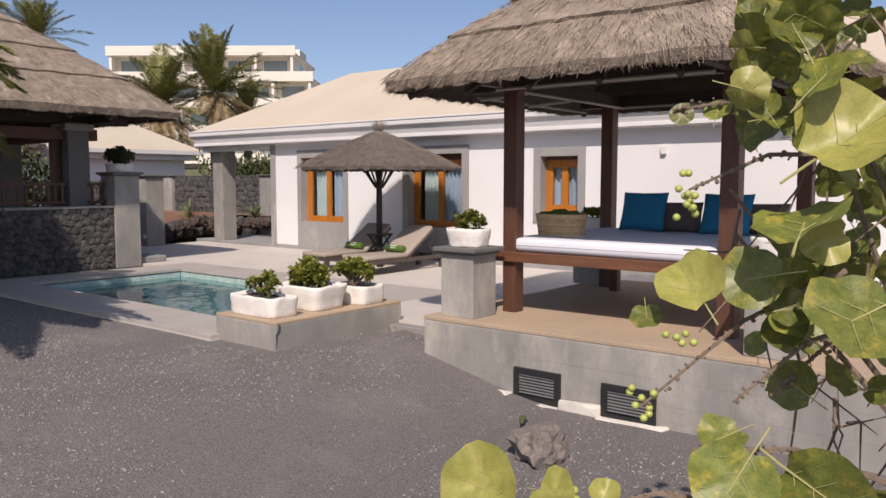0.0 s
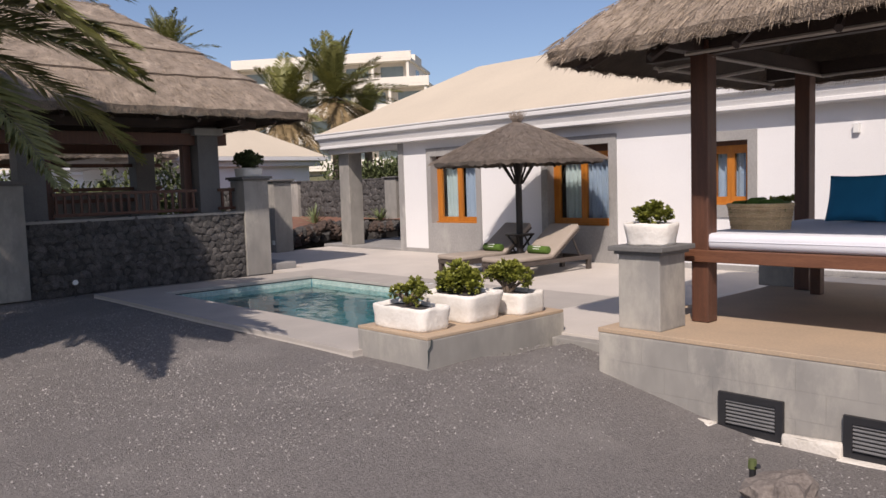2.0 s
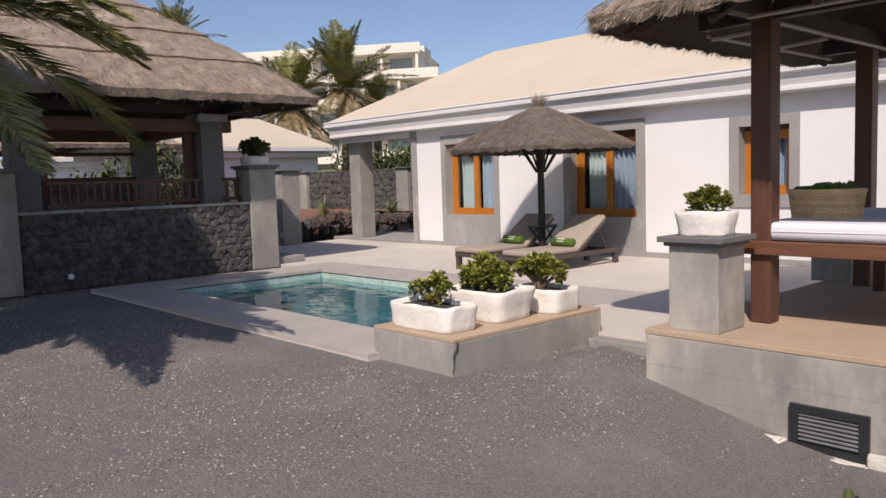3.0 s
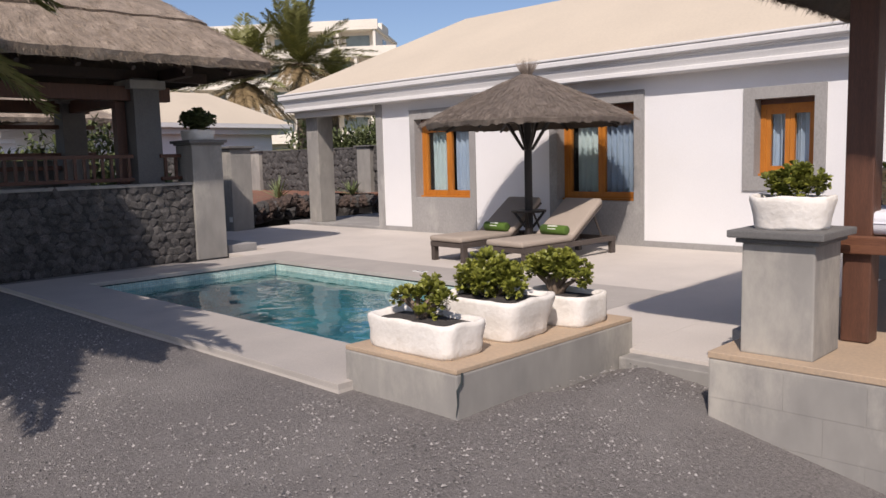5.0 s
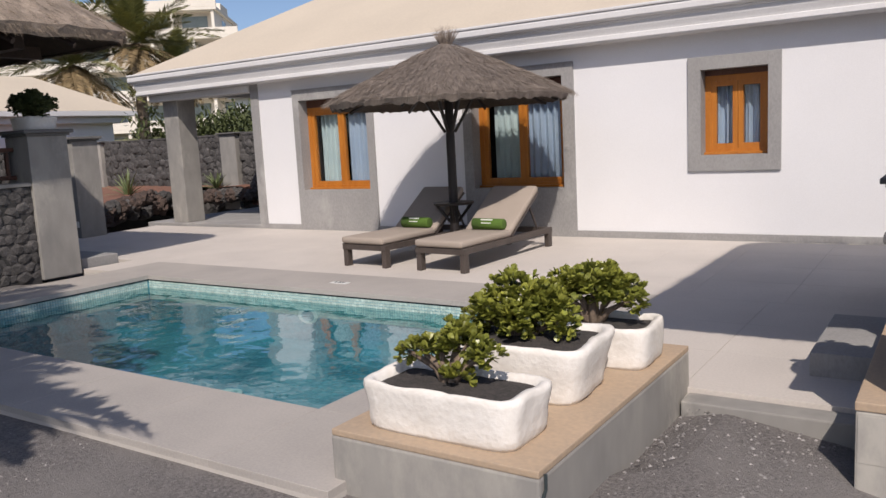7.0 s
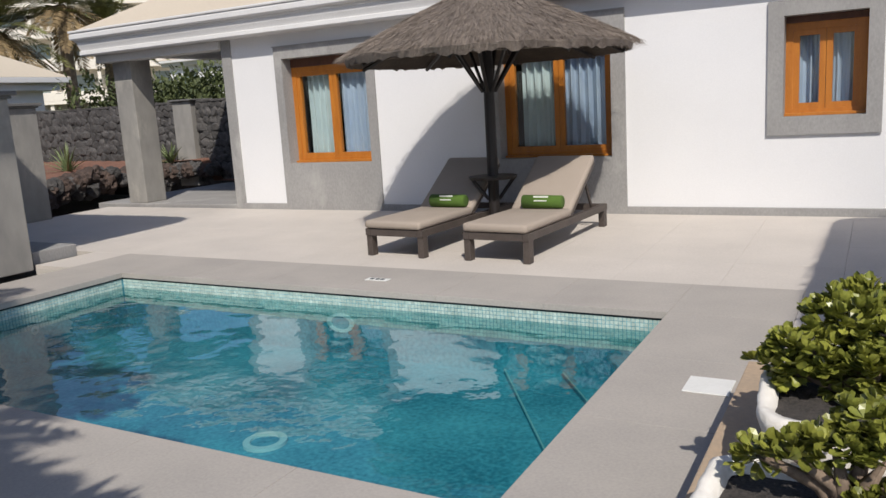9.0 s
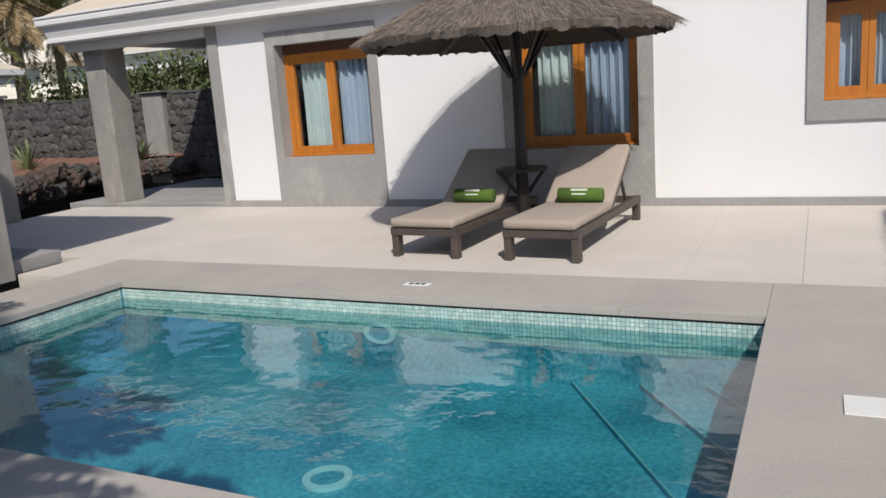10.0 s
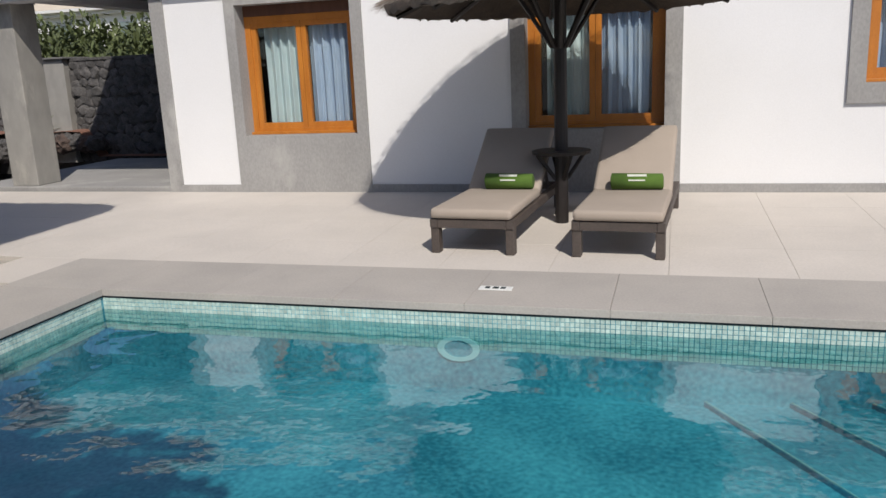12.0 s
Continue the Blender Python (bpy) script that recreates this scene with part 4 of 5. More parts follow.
def cornice_run(profile, x1, y1):
    """A moulding swept along the front and back along the porch side, mitred at the corner; profile: (inset, z)."""
    bm = bmesh.new()
    rows = [[bm.verts.new(v) for v in ((x1, EY + d, z), (EX + d, EY + d, z), (EX + d, y1, z))] for d, z in profile]
    for a, b in zip(rows, rows[1:] + rows[:1]):
        for k in (0, 1):
            bm.faces.new((a[k], a[k + 1], b[k + 1], b[k]))
    for k in (0, 2):
        bm.faces.new([r[k] for r in rows])
    bmesh.ops.recalc_face_normals(bm, faces=bm.faces)
    return bm


# rounded fascia, deep cove and lower fillet
part("cornice", cornice_run([(0.0, 2.655), (-0.014, 2.63), (-0.014, 2.575), (0.0, 2.556), (0.028, 2.552), (0.033, 2.535), (0.050, 2.522), (0.062, 2.47), (0.078, 2.425), (0.084, 2.40),
                             (0.070, 2.394), (0.066, 2.345), (0.078, 2.330), (0.42, 2.325), (0.42, 2.655)], HX1 + 0.3, HY1 + 0.3), M_TRIM, house, "white coved cornice moulding")
part("porch_soffit", bbox(EX + 0.425, HX0 + 0.01, EY + 0.425, HY1, 2.45, 2.5), M_GREYPAINT, house)
part("porch_beam", bbox(EX + 0.20, HX0 - 0.03, WALL_Y - 0.06, WALL_Y + 0.22, 2.22, 2.322, 0.006), M_TRIM, house, "white porch beam")
D = 3.05
SL = 0.50
bm = bmesh.new()
E0, E1, YB = EX - 0.02, HX1 + 0.35, EY - 0.02 + 2 * D
rv = [bm.verts.new(v) for v in ((E0, EY - 0.02, EZ), (E1, EY - 0.02, EZ), (E1, YB, EZ), (E0, YB, EZ), (E0 + 2.45, EY - 0.02 + D, EZ + D * SL), (E1 - D, EY - 0.02 + D, EZ + D * SL))]
for f in ((0, 1, 5, 4), (1, 2, 5), (2, 3, 4, 5), (3, 0, 4), (3, 2, 1, 0)):
    bm.faces.new([rv[i] for i in f])
roof = part("roof", bm, M_ROOF, house, "smooth cream-coated hipped roof")
part("roof_edge", box(bbox(E0 - 0.004, E1, EY - 0.024, EY + 0.02, EZ - 0.004, EZ + 0.03, 0.012), E0 - 0.004, E0 + 0.05, EY + 0.021, YB, EZ - 0.004, EZ + 0.03, 0.012), M_TRIM, house, "white rounded roof edge")
# porch
porch = tagged(obj_from("porch_floor", bbox(-17.05, HX0 - 0.03, 11.42, 14.3, -0.2, 0.10, 0.01), M_GREYPAINT), "grey porch floor one low step above the patio", "porch", kind="structure")
col = thing("porch_column", "square grey rendered column carrying the porch corner", "column", (-16.18, 11.66, 0.10))
part("shaft", rough_up(bbox(-0.19, 0.19, -0.19, 0.19, 0.0, 2.13, 0.01), 0.002, 3), M_CONC, col)
part("pad", bbox(-0.2, 0.2, -0.2, 0.2, 2.131, 2.222, 0.006), M_GREYPAINT, col)
wl = thing("wall_lamp", "small white box lamp fixed on the house wall", "wall lamp", (-4.88, WALL_Y, 1.98))
part("body", bbox(-0.04, 0.04, -0.06, 0.0, -0.06, 0.05, 0.01), M_PLASTIC, wl)
part("shade", bbox(-0.042, 0.042, -0.062, -0.002, 0.051, 0.056), M_PLASTIC, wl)


# ---- parasol and loungers ----
UX, UY = -9.46, 10.0
um = thing("parasol", "straw-thatched parasol on a dark timber pole with a small tray", "parasol", (UX, UY, 0.025))
part("pole", tube(bmesh.new(), [(0, 0, 0), (0, 0, 0.9), (0, 0, 2.28)], [0.055, 0.052, 0.048], 12), M_UMBPOLE, um)
tr = bmesh.new()
tube(tr, [(0, 0, 0.56), (0, 0, 0.585)], [0.23, 0.235], 20)
part("tray", tr, M_UMBPOLE, um, "dark round tray on the pole")
for k in range(4):
    a = k * math.pi / 2 + 0.5
    c, s = math.cos(a), math.sin(a)
    part("bracket", tube(bmesh.new(), [(0.05 * c, 0.05 * s, 0.36), (0.2 * c, 0.2 * s, 0.56)], 0.018, 5), M_UMBPOLE, um)
for k in range(8):
    a = k * math.pi / 4 + 0.2
    c, s = math.cos(a), math.sin(a)
    part("rib", tube(bmesh.new(), [(1.26 * c, 1.26 * s, 1.66), (0.05 * c, 0.05 * s, 2.18)], 0.02, 5), M_UMBPOLE, um)
    part("strut", tube(bmesh.new(), [(0.06 * c, 0.06 * s, 1.38), (0.42 * c, 0.42 * s, 1.93)], 0.018, 5), M_UMBPOLE, um)
thatch_roof(um, 0, 0, 1.33, 1.33, 1.735, 2.36, 1, 6, 2.0, 0.06, (0.03, 0.03), 16000, M_PARASOL, M_PARASTRAW, fine=0.55)
rng = random.Random(11)
sv, sf = [], []
for _ in range(260):
    a, t = rng.uniform(0, 6.28), rng.uniform(0, 0.75)
    d = Vector((math.cos(a) * t, math.sin(a) * t, 1)).normalized()
    w = d.orthogonal().normalized() * 0.004
    p = Vector((0, 0, 2.3)) + Vector((math.cos(a), math.sin(a), 0)) * 0.03
    k = len(sv)
    sv += [p - w, p + w, p + d * rng.uniform(0.17, 0.29)]
    sf.append((k, k + 1, k + 2))
raw("tuft", sv, sf, M_PARASTRAW, um)["label"] = "tuft of straw at the peak"
part("binding", tube(bmesh.new(), [(0, 0, 2.31), (0, 0, 2.38)], [0.06, 0.05], 10), M_STRAW, um)


def lounger(at, w, rz):
    """A slatted frame with four legs, a flat mattress and a raised back."""
    L = thing("sun_lounger", "dark brown sun lounger with a taupe cushion and raised back", "sun lounger", at, rz, group="sun loungers by the pool")
    ln = 1.80
    for x in (0, w - 0.055):
        part("side_rail", bbox(x, x + 0.055, 0, ln, 0.185, 0.25, 0.006), M_LOUNGE, L)
    for y in (0.0, ln - 0.05):
        part("end_rail", bbox(0.056, w - 0.056, y, y + 0.05, 0.185, 0.248, 0.005), M_LOUNGE, L)
    for x in (0.002, w - 0.062):
        for y in (0.01, ln - 0.09):
            part("leg", bbox(x, x + 0.06, y, y + 0.08, 0.0, 0.186, 0.006), M_LOUNGE, L)
    for i in range(7):
        y = 0.09 + i * 0.115
        part("slat", bbox(0.056, w - 0.056, y, y + 0.07, 0.215, 0.238), M_LOUNGE, L)
    hy = 0.92
    part("seat_cushion", rough_up(bbox(0.01, w - 0.01, -0.02, hy, 0.251, 0.325, 0.028), 0.004, 5), M_CUSHION, L, "flat taupe seat cushion", True)
    ang = 35
    m = pose(0, hy, 0.262, ang)
    part("back_frame", wall_with_holes(bmesh.new(), 0.02, w - 0.02, -0.03, -0.002, 0.0, 0.74, []), M_LOUNGE, L).matrix_local = m
    part("back_cushion", rough_up(bbox(0.01, w - 0.01, 0.0, 0.76, 0.0, 0.075, 0.03), 0.004, 5), M_CUSHION, L, "raised taupe back cushion", True).matrix_local = m
    part("prop", tube(bmesh.new(), [(0.1, hy + 0.5, 0.60), (0.1, hy + 0.72, 0.22)], 0.015, 5), M_LOUNGE, L)
    part("prop", tube(bmesh.new(), [(w - 0.1, hy + 0.5, 0.60), (w - 0.1, hy + 0.72, 0.22)], 0.015, 5), M_LOUNGE, L)
    return L


def towel_roll(at, rz):
    t = thing("towel", "rolled green towel with white print on the lounger cushion", "towel", at, rz, group="towels on the loungers")
    bm = tube(bmesh.new(), [(-0.19, 0, 0), (-0.185, 0, 0), (0.185, 0, 0), (0.19, 0, 0)], [0.045, 0.062, 0.062, 0.045], 18)
    part("roll", rough_up(bm, 0.006, 9), M_TOWEL, t, "", True)
    part("print", bbox(-0.07, 0.07, -0.05, -0.035, 0.044, 0.058), M_PRINT, t, "white printed bar")
    part("print", bbox(-0.06, 0.06, -0.064, -0.056, 0.012, 0.022), M_PRINT, t, "thin white printed bar")


lounger((-10.25, 8.93, 0.008), 0.61, -3)
lounger((-9.25, 8.90, 0.008), 0.61, -3)
towel_roll((-9.84, 9.78, 0.396), -3)
towel_roll((-8.86, 9.75, 0.396), -1)


# ---- lava walls, pillars, side pavilion ----
def stone_meshes(n, seed, r):
    out = []
    for i in range(n):
        bm = bmesh.new()
        bmesh.ops.create_icosphere(bm, subdivisions=1, radius=1)
        for v in bm.verts:
            q = v.co.copy()
            e = 3.0
            k = (abs(q.x) ** e + abs(q.y) ** e + abs(q.z) ** e) ** (-1 / e)
            d = k * (1 + 0.28 * noise.noise(q * 1.6 + Vector((seed + i * 3.1, 0, 0))))
            v.co = Vector((q.x * d * r, q.y * d * r * 0.36, q.z * d * r * 0.85))
        ob = obj_from("stone", bm, M_LAVA)
        out.append(ob.data)
        bpy.data.objects.remove(ob)
    return out


def lava_wall(name, x0, y0, x1, y1, z0, z1, thick, label, pieces, size, seed, out_side):
    """A rubble wall from (x0, y0) to (x1, y1). pieces: stones as objects of their own, else one joined mesh."""
    rng = random.Random(seed)
    ln = math.hypot(x1 - x0, y1 - y0)
    rz = math.degrees(math.atan2(y1 - y0, x1 - x0))
    w = thing(name, label, "wall", (x0, y0, 0), rz, kind="structure")
    part("core", bbox(0, ln, -thick / 2, thick / 2, z0 - 0.2, z1 - 0.02), M_LAVAJOINT, w)
    part("coping", rough_up(bbox(-0.01, ln + 0.01, -thick / 2 - 0.03, thick / 2 + 0.03, z1 - 0.019, z1 + 0.025, 0.006), 0.006, 5), M_CONC if pieces else M_LAVA, w, "thin mortar coping" if pieces else "")
    meshes = stone_meshes(10, seed, size * 0.68)
    nz, nx = max(1, round((z1 - z0) / (size * 0.85))), round(ln / size)
    verts, faces = [], []
    for j in range(nz):
        for i in range(nx):
            x = (i + 0.5 + (0.5 if j % 2 else 0) * 0.9 + rng.uniform(-.22, .22)) * ln / nx
            z = z0 + (j + 0.5 + rng.uniform(-.2, .2)) * (z1 - z0) / nz
            x = min(max(x, size * 0.4), ln - size * 0.4)
            z = min(max(z, z0), z1 - size * 0.45)
            m = pose(x, out_side * (thick / 2 - 0.01 + rng.uniform(-.012, .018)), z, 0, rng.uniform(-60, 60), rng.uniform(-8, 8)) @ Matrix.Diagonal((rng.uniform(.85, 1.25), 1, rng.uniform(.85, 1.15), 1))
            me = meshes[rng.randrange(10)]
            if pieces:
                ob = new("stone", me)
                ob.parent = w
                ob.matrix_local = m
            else:
                k = len(verts)
                verts += [m @ v.co for v in me.vertices]
                faces += [tuple(k + a for a in p.vertices) for p in me.polygons]
    if not pieces:
        tagged(raw("stones", verts, faces, M_LAVA, w), kind="stuff")
    return w


lava_wall("garden_wall", -20.0, 14.95, -13.9, 14.95, 0.0, 1.66, 0.35, "dark lava rubble garden wall behind the porch", False, 0.17, 21, -1)
lava_wall("garden_wall", -24.2, 14.95, -20.0, 14.95, 0.0, 1.66, 0.35, "dark lava rubble garden wall behind the red earth bed", False, 0.2, 22, -1)
lava_wall("boundary_wall", -22.0, 10.2, -17.05, 10.2, 0.0, 1.5, 0.3, "dark lava rubble wall beyond the passage", False, 0.17, 23, -1)
for x in (-18.38, -23.4):
    pillar((x, 14.88, 0.0), 0.5, 1.66, cap=0.05, label="pale grey concrete pier built into the lava wall")
pA = pillar((-13.70, 7.60, -0.05), 0.48, 1.66, label="tall grey concrete pillar at the end of the lava wall")
pC = pillar((-13.70, 3.62, -0.05), 0.48, 1.66, label="tall grey concrete pillar at the end of the lava wall")
pB = pillar((-16.83, 10.05, 0.0), 0.46, 1.60, label="tall grey concrete pillar beside the passage")
part("socket", bbox(0.10, 0.20, -0.245, -0.23, 0.20, 0.30, 0.004), M_PLASTIC, pB, "white socket plate").matrix_local = pose(0, 0, 0)
stp = tagged(obj_from("passage_step", bbox(-14.4, -13.55, 7.90, 8.4, -0.02, 0.11, 0.01), M_GREYPAINT), "dark grey concrete step in the passage", "step", kind="structure")
trough((-13.70, 7.60, 1.68), 0.50, 0.42, 0.15, 0, "white stone bowl planter on the tall pillar", 31.0, True)
succulent("jade_shrub", (-13.70, 7.60, 1.82), [(0, 0, .1, .16), (-.22, 0, .15, .13), (.2, .02, .14, .14), (-.05, .02, .22, .13), (.3, 0, .08, .09), (-.3, .02, .22, .08)], 19, "dark spreading succulent shrub in a bowl planter", 0.05, False, material=M_HEDGE)

pl = thing("spot_light", "small white garden spotlight at the foot of the lava wall", "garden light", (-13.36, 4.44, -0.05))
part("spike", tube(bmesh.new(), [(0, 0, -0.05), (0, 0, 0.16)], 0.012, 6), M_VENT, pl)
part("head", tube(bmesh.new(), [(-0.04, 0, 0.19), (0.04, 0, 0.21)], [0.025, 0.04], 10), M_PLASTIC, pl)
pv = thing("dining_pavilion", "thatched open pavilion with grey columns above a lava wall", "pavilion")
for x, y in ((-13.98, 4.08), (-13.98, 6.90), (-16.9, 7.0), (-16.9, 3.4)):
    part("column", bbox(x - 0.19, x + 0.19, y - 0.19, y + 0.19, 0.0, 2.55, 0.01), M_DARKCOL, pv, "dark grey rendered column")
    part("beam_pad", bbox(x - 0.26, x + 0.26, y - 0.26, y + 0.26, 2.40, 2.52, 0.01), M_CONC, pv)
for y in (3.0, 7.2):
    part("beam", bbox(-17.3, -13.1, y - 0.06, y + 0.06, 2.53, 2.67), M_RAFTER, pv)
for x in (-13.95, -16.9):
    part("beam", bbox(x - 0.06, x + 0.06, 2.0, 7.9, 2.531, 2.669), M_RAFTER, pv)
thatch_roof(pv, -15.35, 5.0, 2.72, 3.42, 2.74, 4.75, 4, 3, 16.0, 0.12, (0.05, 0.9), 14000)
# wall added to keep the view between the balusters as dark as deep shade
part("parapet", bbox(-17.5, -17.25, 1.0, 7.3, 0.25, 1.47, 0.01), M_DARKCOL, pv, "added dark screen wall on the far side")
part("floor", bbox(-18.2, -13.75, 1.0, 7.3, -0.2, 0.25), M_GREYPAINT, pv)
for y0, y1 in ((4.32, 6.63), (7.03, 7.34)):
    for z in (1.12, 1.44):
        part("handrail", bbox(-13.80, -13.74, y0, y1, z, z + 0.05, 0.006), M_DARKWOOD, pv, "dark red-brown rail")
    n = int((y1 - y0) / 0.12)
    for i in range(n):
        y = y0 + (i + 0.5) * (y1 - y0) / n
        part("baluster", bbox(-13.79, -13.75, y - 0.018, y + 0.018, 1.171, 1.439), M_DARKWOOD, pv)
for z in (1.30, 1.52, 1.98):
    part("crossbar", bbox(-16.95, -16.89, 3.2, 7.4, z, z + 0.07), M_DARKWOOD, pv, "dark timber crossbar")
for x in (-13.97, -16.89):
    part("lintel", bbox(x - 0.09, x + 0.09, 3.2, 7.3, 2.24, 2.44, 0.008), M_DARKWOOD, pv, "deep red-brown timber lintel")
for y in (3.42, 7.02):
    part("lintel", bbox(-16.79, -14.07, y - 0.09, y + 0.09, 2.242, 2.438, 0.008), M_DARKWOOD, pv, "deep red-brown timber lintel")
for x, y in ((-14.1, 6.62), (-14.1, 4.36)):
    part("inner_post", bbox(x - 0.07, x + 0.07, y - 0.07, y + 0.07, 0.251, 2.238, 0.008), M_DARKWOOD, pv, "red-brown timber post beside the column")
for i in range(9):
    y = 2.2 + i * 0.68
    part("rafter", tube(bmesh.new(), [(-12.78, y, 2.56), (-15.3, 5.0 + (y - 5.0) * 0.3, 4.35)], 0.035, 6), M_RAFTER, pv)
tbl = thing("dining_table", "dark timber table in the shade of the pavilion", "table", (-15.3, 5.2, 0.25))
part("tabletop", bbox(-0.5, 0.5, -0.9, 0.9, 0.70, 0.75, 0.01), M_RAFTER, tbl)
for x in (-0.42, 0.42):
    for y in (-0.8, 0.8):
        part("leg", bbox(x - 0.04, x + 0.04, y - 0.04, y + 0.04, 0, 0.70), M_RAFTER, tbl)

# garden bed
bed_g = bmesh.new()
gx = steps_to(-24.2, -14.0, 34)
gy = steps_to(10.4, 14.9, 12)
gv = [[bed_g.verts.new((x, y, -0.06 + (0.17 + 0.06 * noise.noise(Vector((x, y, 0)) * 1.3) + 0.12 * max(0.0, y - 11.2)) * min(1.0, (y - 10.35) / 1.0) * (1.0 if x < -17.7 else 0.3))) for y in gy] for x in gx]
for i in range(len(gx) - 1):
    for j in range(len(gy) - 1):
        if gx[i + 1] < -17.75 - 0.5 * (gy[j] - 10.6) or gx[i + 1] < -19.1 or gy[j] > 14.2:
            bed_g.faces.new((gv[i][j], gv[i + 1][j], gv[i + 1][j + 1], gv[i][j + 1]))
tagged(obj_from("garden_bed", bed_g, M_REDSOIL), "bare red earth garden bed", "soil", kind="structure")
rng = random.Random(5)
EDGE = [Vector(p) for p in ((-17.85, 10.6), (-18.42, 11.66), (-19.05, 12.9), (-19.2, 13.8), (-18.6, 14.4), (-17.7, 14.55))]
for i in range(72):
    u = (i % 48 + 0.5) / 48 * (len(EDGE) - 1)
    c = EDGE[int(u)].lerp(EDGE[int(u) + 1], u % 1.0)
    boulder("lava_rock", (c.x + rng.uniform(-.12, .2), c.y + rng.uniform(-.15, .12), (0.10 if i < 48 else 0.24) + 0.05 * (c.y - 10.6) + rng.uniform(-.03, .06)), rng.uniform(0.13, 0.22), M_LAVA if i % 2 else M_LAVARED, i * 1.7,
            "rough porous dark lava rock edging the garden bed", "rock", 0.8, "lava rocks edging the bed")


def blade_plant(at, n, ln, seed, label):
    rng = random.Random(seed)
    p = thing("yucca", label, "plant", at)
    verts, faces = [], []
    for i in range(n):
        a, el = rng.uniform(0, 6.28), rng.uniform(0.35, 1.45)
        d = Vector((math.cos(a) * math.cos(el), math.sin(a) * math.cos(el), math.sin(el)))
        side = d.cross(Vector((0, 0, 1))).normalized()
        l = ln * rng.uniform(.6, 1.1)
        k = len(verts)
        for t, w in ((0, .012), (.35, .02), (.7, .013), (1, .001)):
            c = d * l * t + Vector((0, 0, -0.25 * l * t * t))
            verts += [c - side * w, c + side * w + Vector((0, 0, 0.004))]
        for q in range(3):
            faces.append((k + 2 * q, k + 2 * q + 1, k + 2 * q + 3, k + 2 * q + 2))
    raw("foliage", verts, faces, M_AGAVE, p)


blade_plant((-20.9, 13.75, 0.36), 46, 0.85, 2, "spiky grey-green plant in the red earth bed")
blade_plant((-18.75, 14.55, 0.44), 36, 0.6, 3, "yellow-green bladed plant among the lava rocks")
blade_plant((-22.4, 13.6, 0.34), 24, 0.5, 4, "spiky grey-green plant in the red earth bed")


# ---- planting beyond the wall ----
def hedge(name, x0, x1, y0, y1, z0, z1, n, seed, label, material=None, leaf=0.14):
    rng = random.Random(seed)
    verts, faces = [], []
    for _ in range(n):
        x, y = rng.uniform(x0, x1), rng.uniform(y0, y1)
        top = z0 + (z1 - z0) * (0.62 + 0.5 * noise.noise(Vector((x * 0.55, y * 0.55, seed))) + 0.18 * noise.noise(Vector((x * 2, y * 2, seed))))
        z = z0 + (top - z0) * rng.random() ** 0.5
        d = Vector((rng.gauss(0, 1), rng.gauss(0, 1), rng.gauss(.6, 1))).normalized()
        leaf_quad(verts, faces, Vector((x, y, z)), d, Vector((0, 0, 1)), leaf * rng.uniform(.6, 1.5), leaf * 0.5)
    return tagged(raw(name, verts, faces, material or M_HEDGE), label, "hedge", kind="stuff")


bm = bmesh.new()
hx, hy = steps_to(-75, -8, 40), [15.3, 17, 19, 22, 26, 32, 40, 55, 75, 100]
hv = [[bm.verts.new((x, y, 0.9 + 0.055 * (y - 15) + 0.5 * noise.noise(Vector((x, y, 0)) * 0.15))) for y in hy] for x in hx]
for i in range(len(hx) - 1):
    for j in range(len(hy) - 1):
        bm.faces.new((hv[i][j], hv[i + 1][j], hv[i + 1][j + 1], hv[i][j + 1]))
tagged(obj_from("bank", bm, M_HILL, True), "rising scrubby green bank behind the wall", "bank", kind="structure")
hedge("hedge", -24, -12, 16.0, 19.5, 0.9, 2.9, 14000, 1, "tangled dark green hedge behind the lava wall", leaf=0.16)
hedge("scrub", -24.3, -10, 19.5, 30, 1.0, 3.2, 14000, 2, "dry green scrub on the bank", leaf=0.22)
hedge("shrubbery", -24, -18.2, 4.4, 9.6, 0, 2.2, 12000, 3, "dark shrubs behind the pavilion", leaf=0.16)


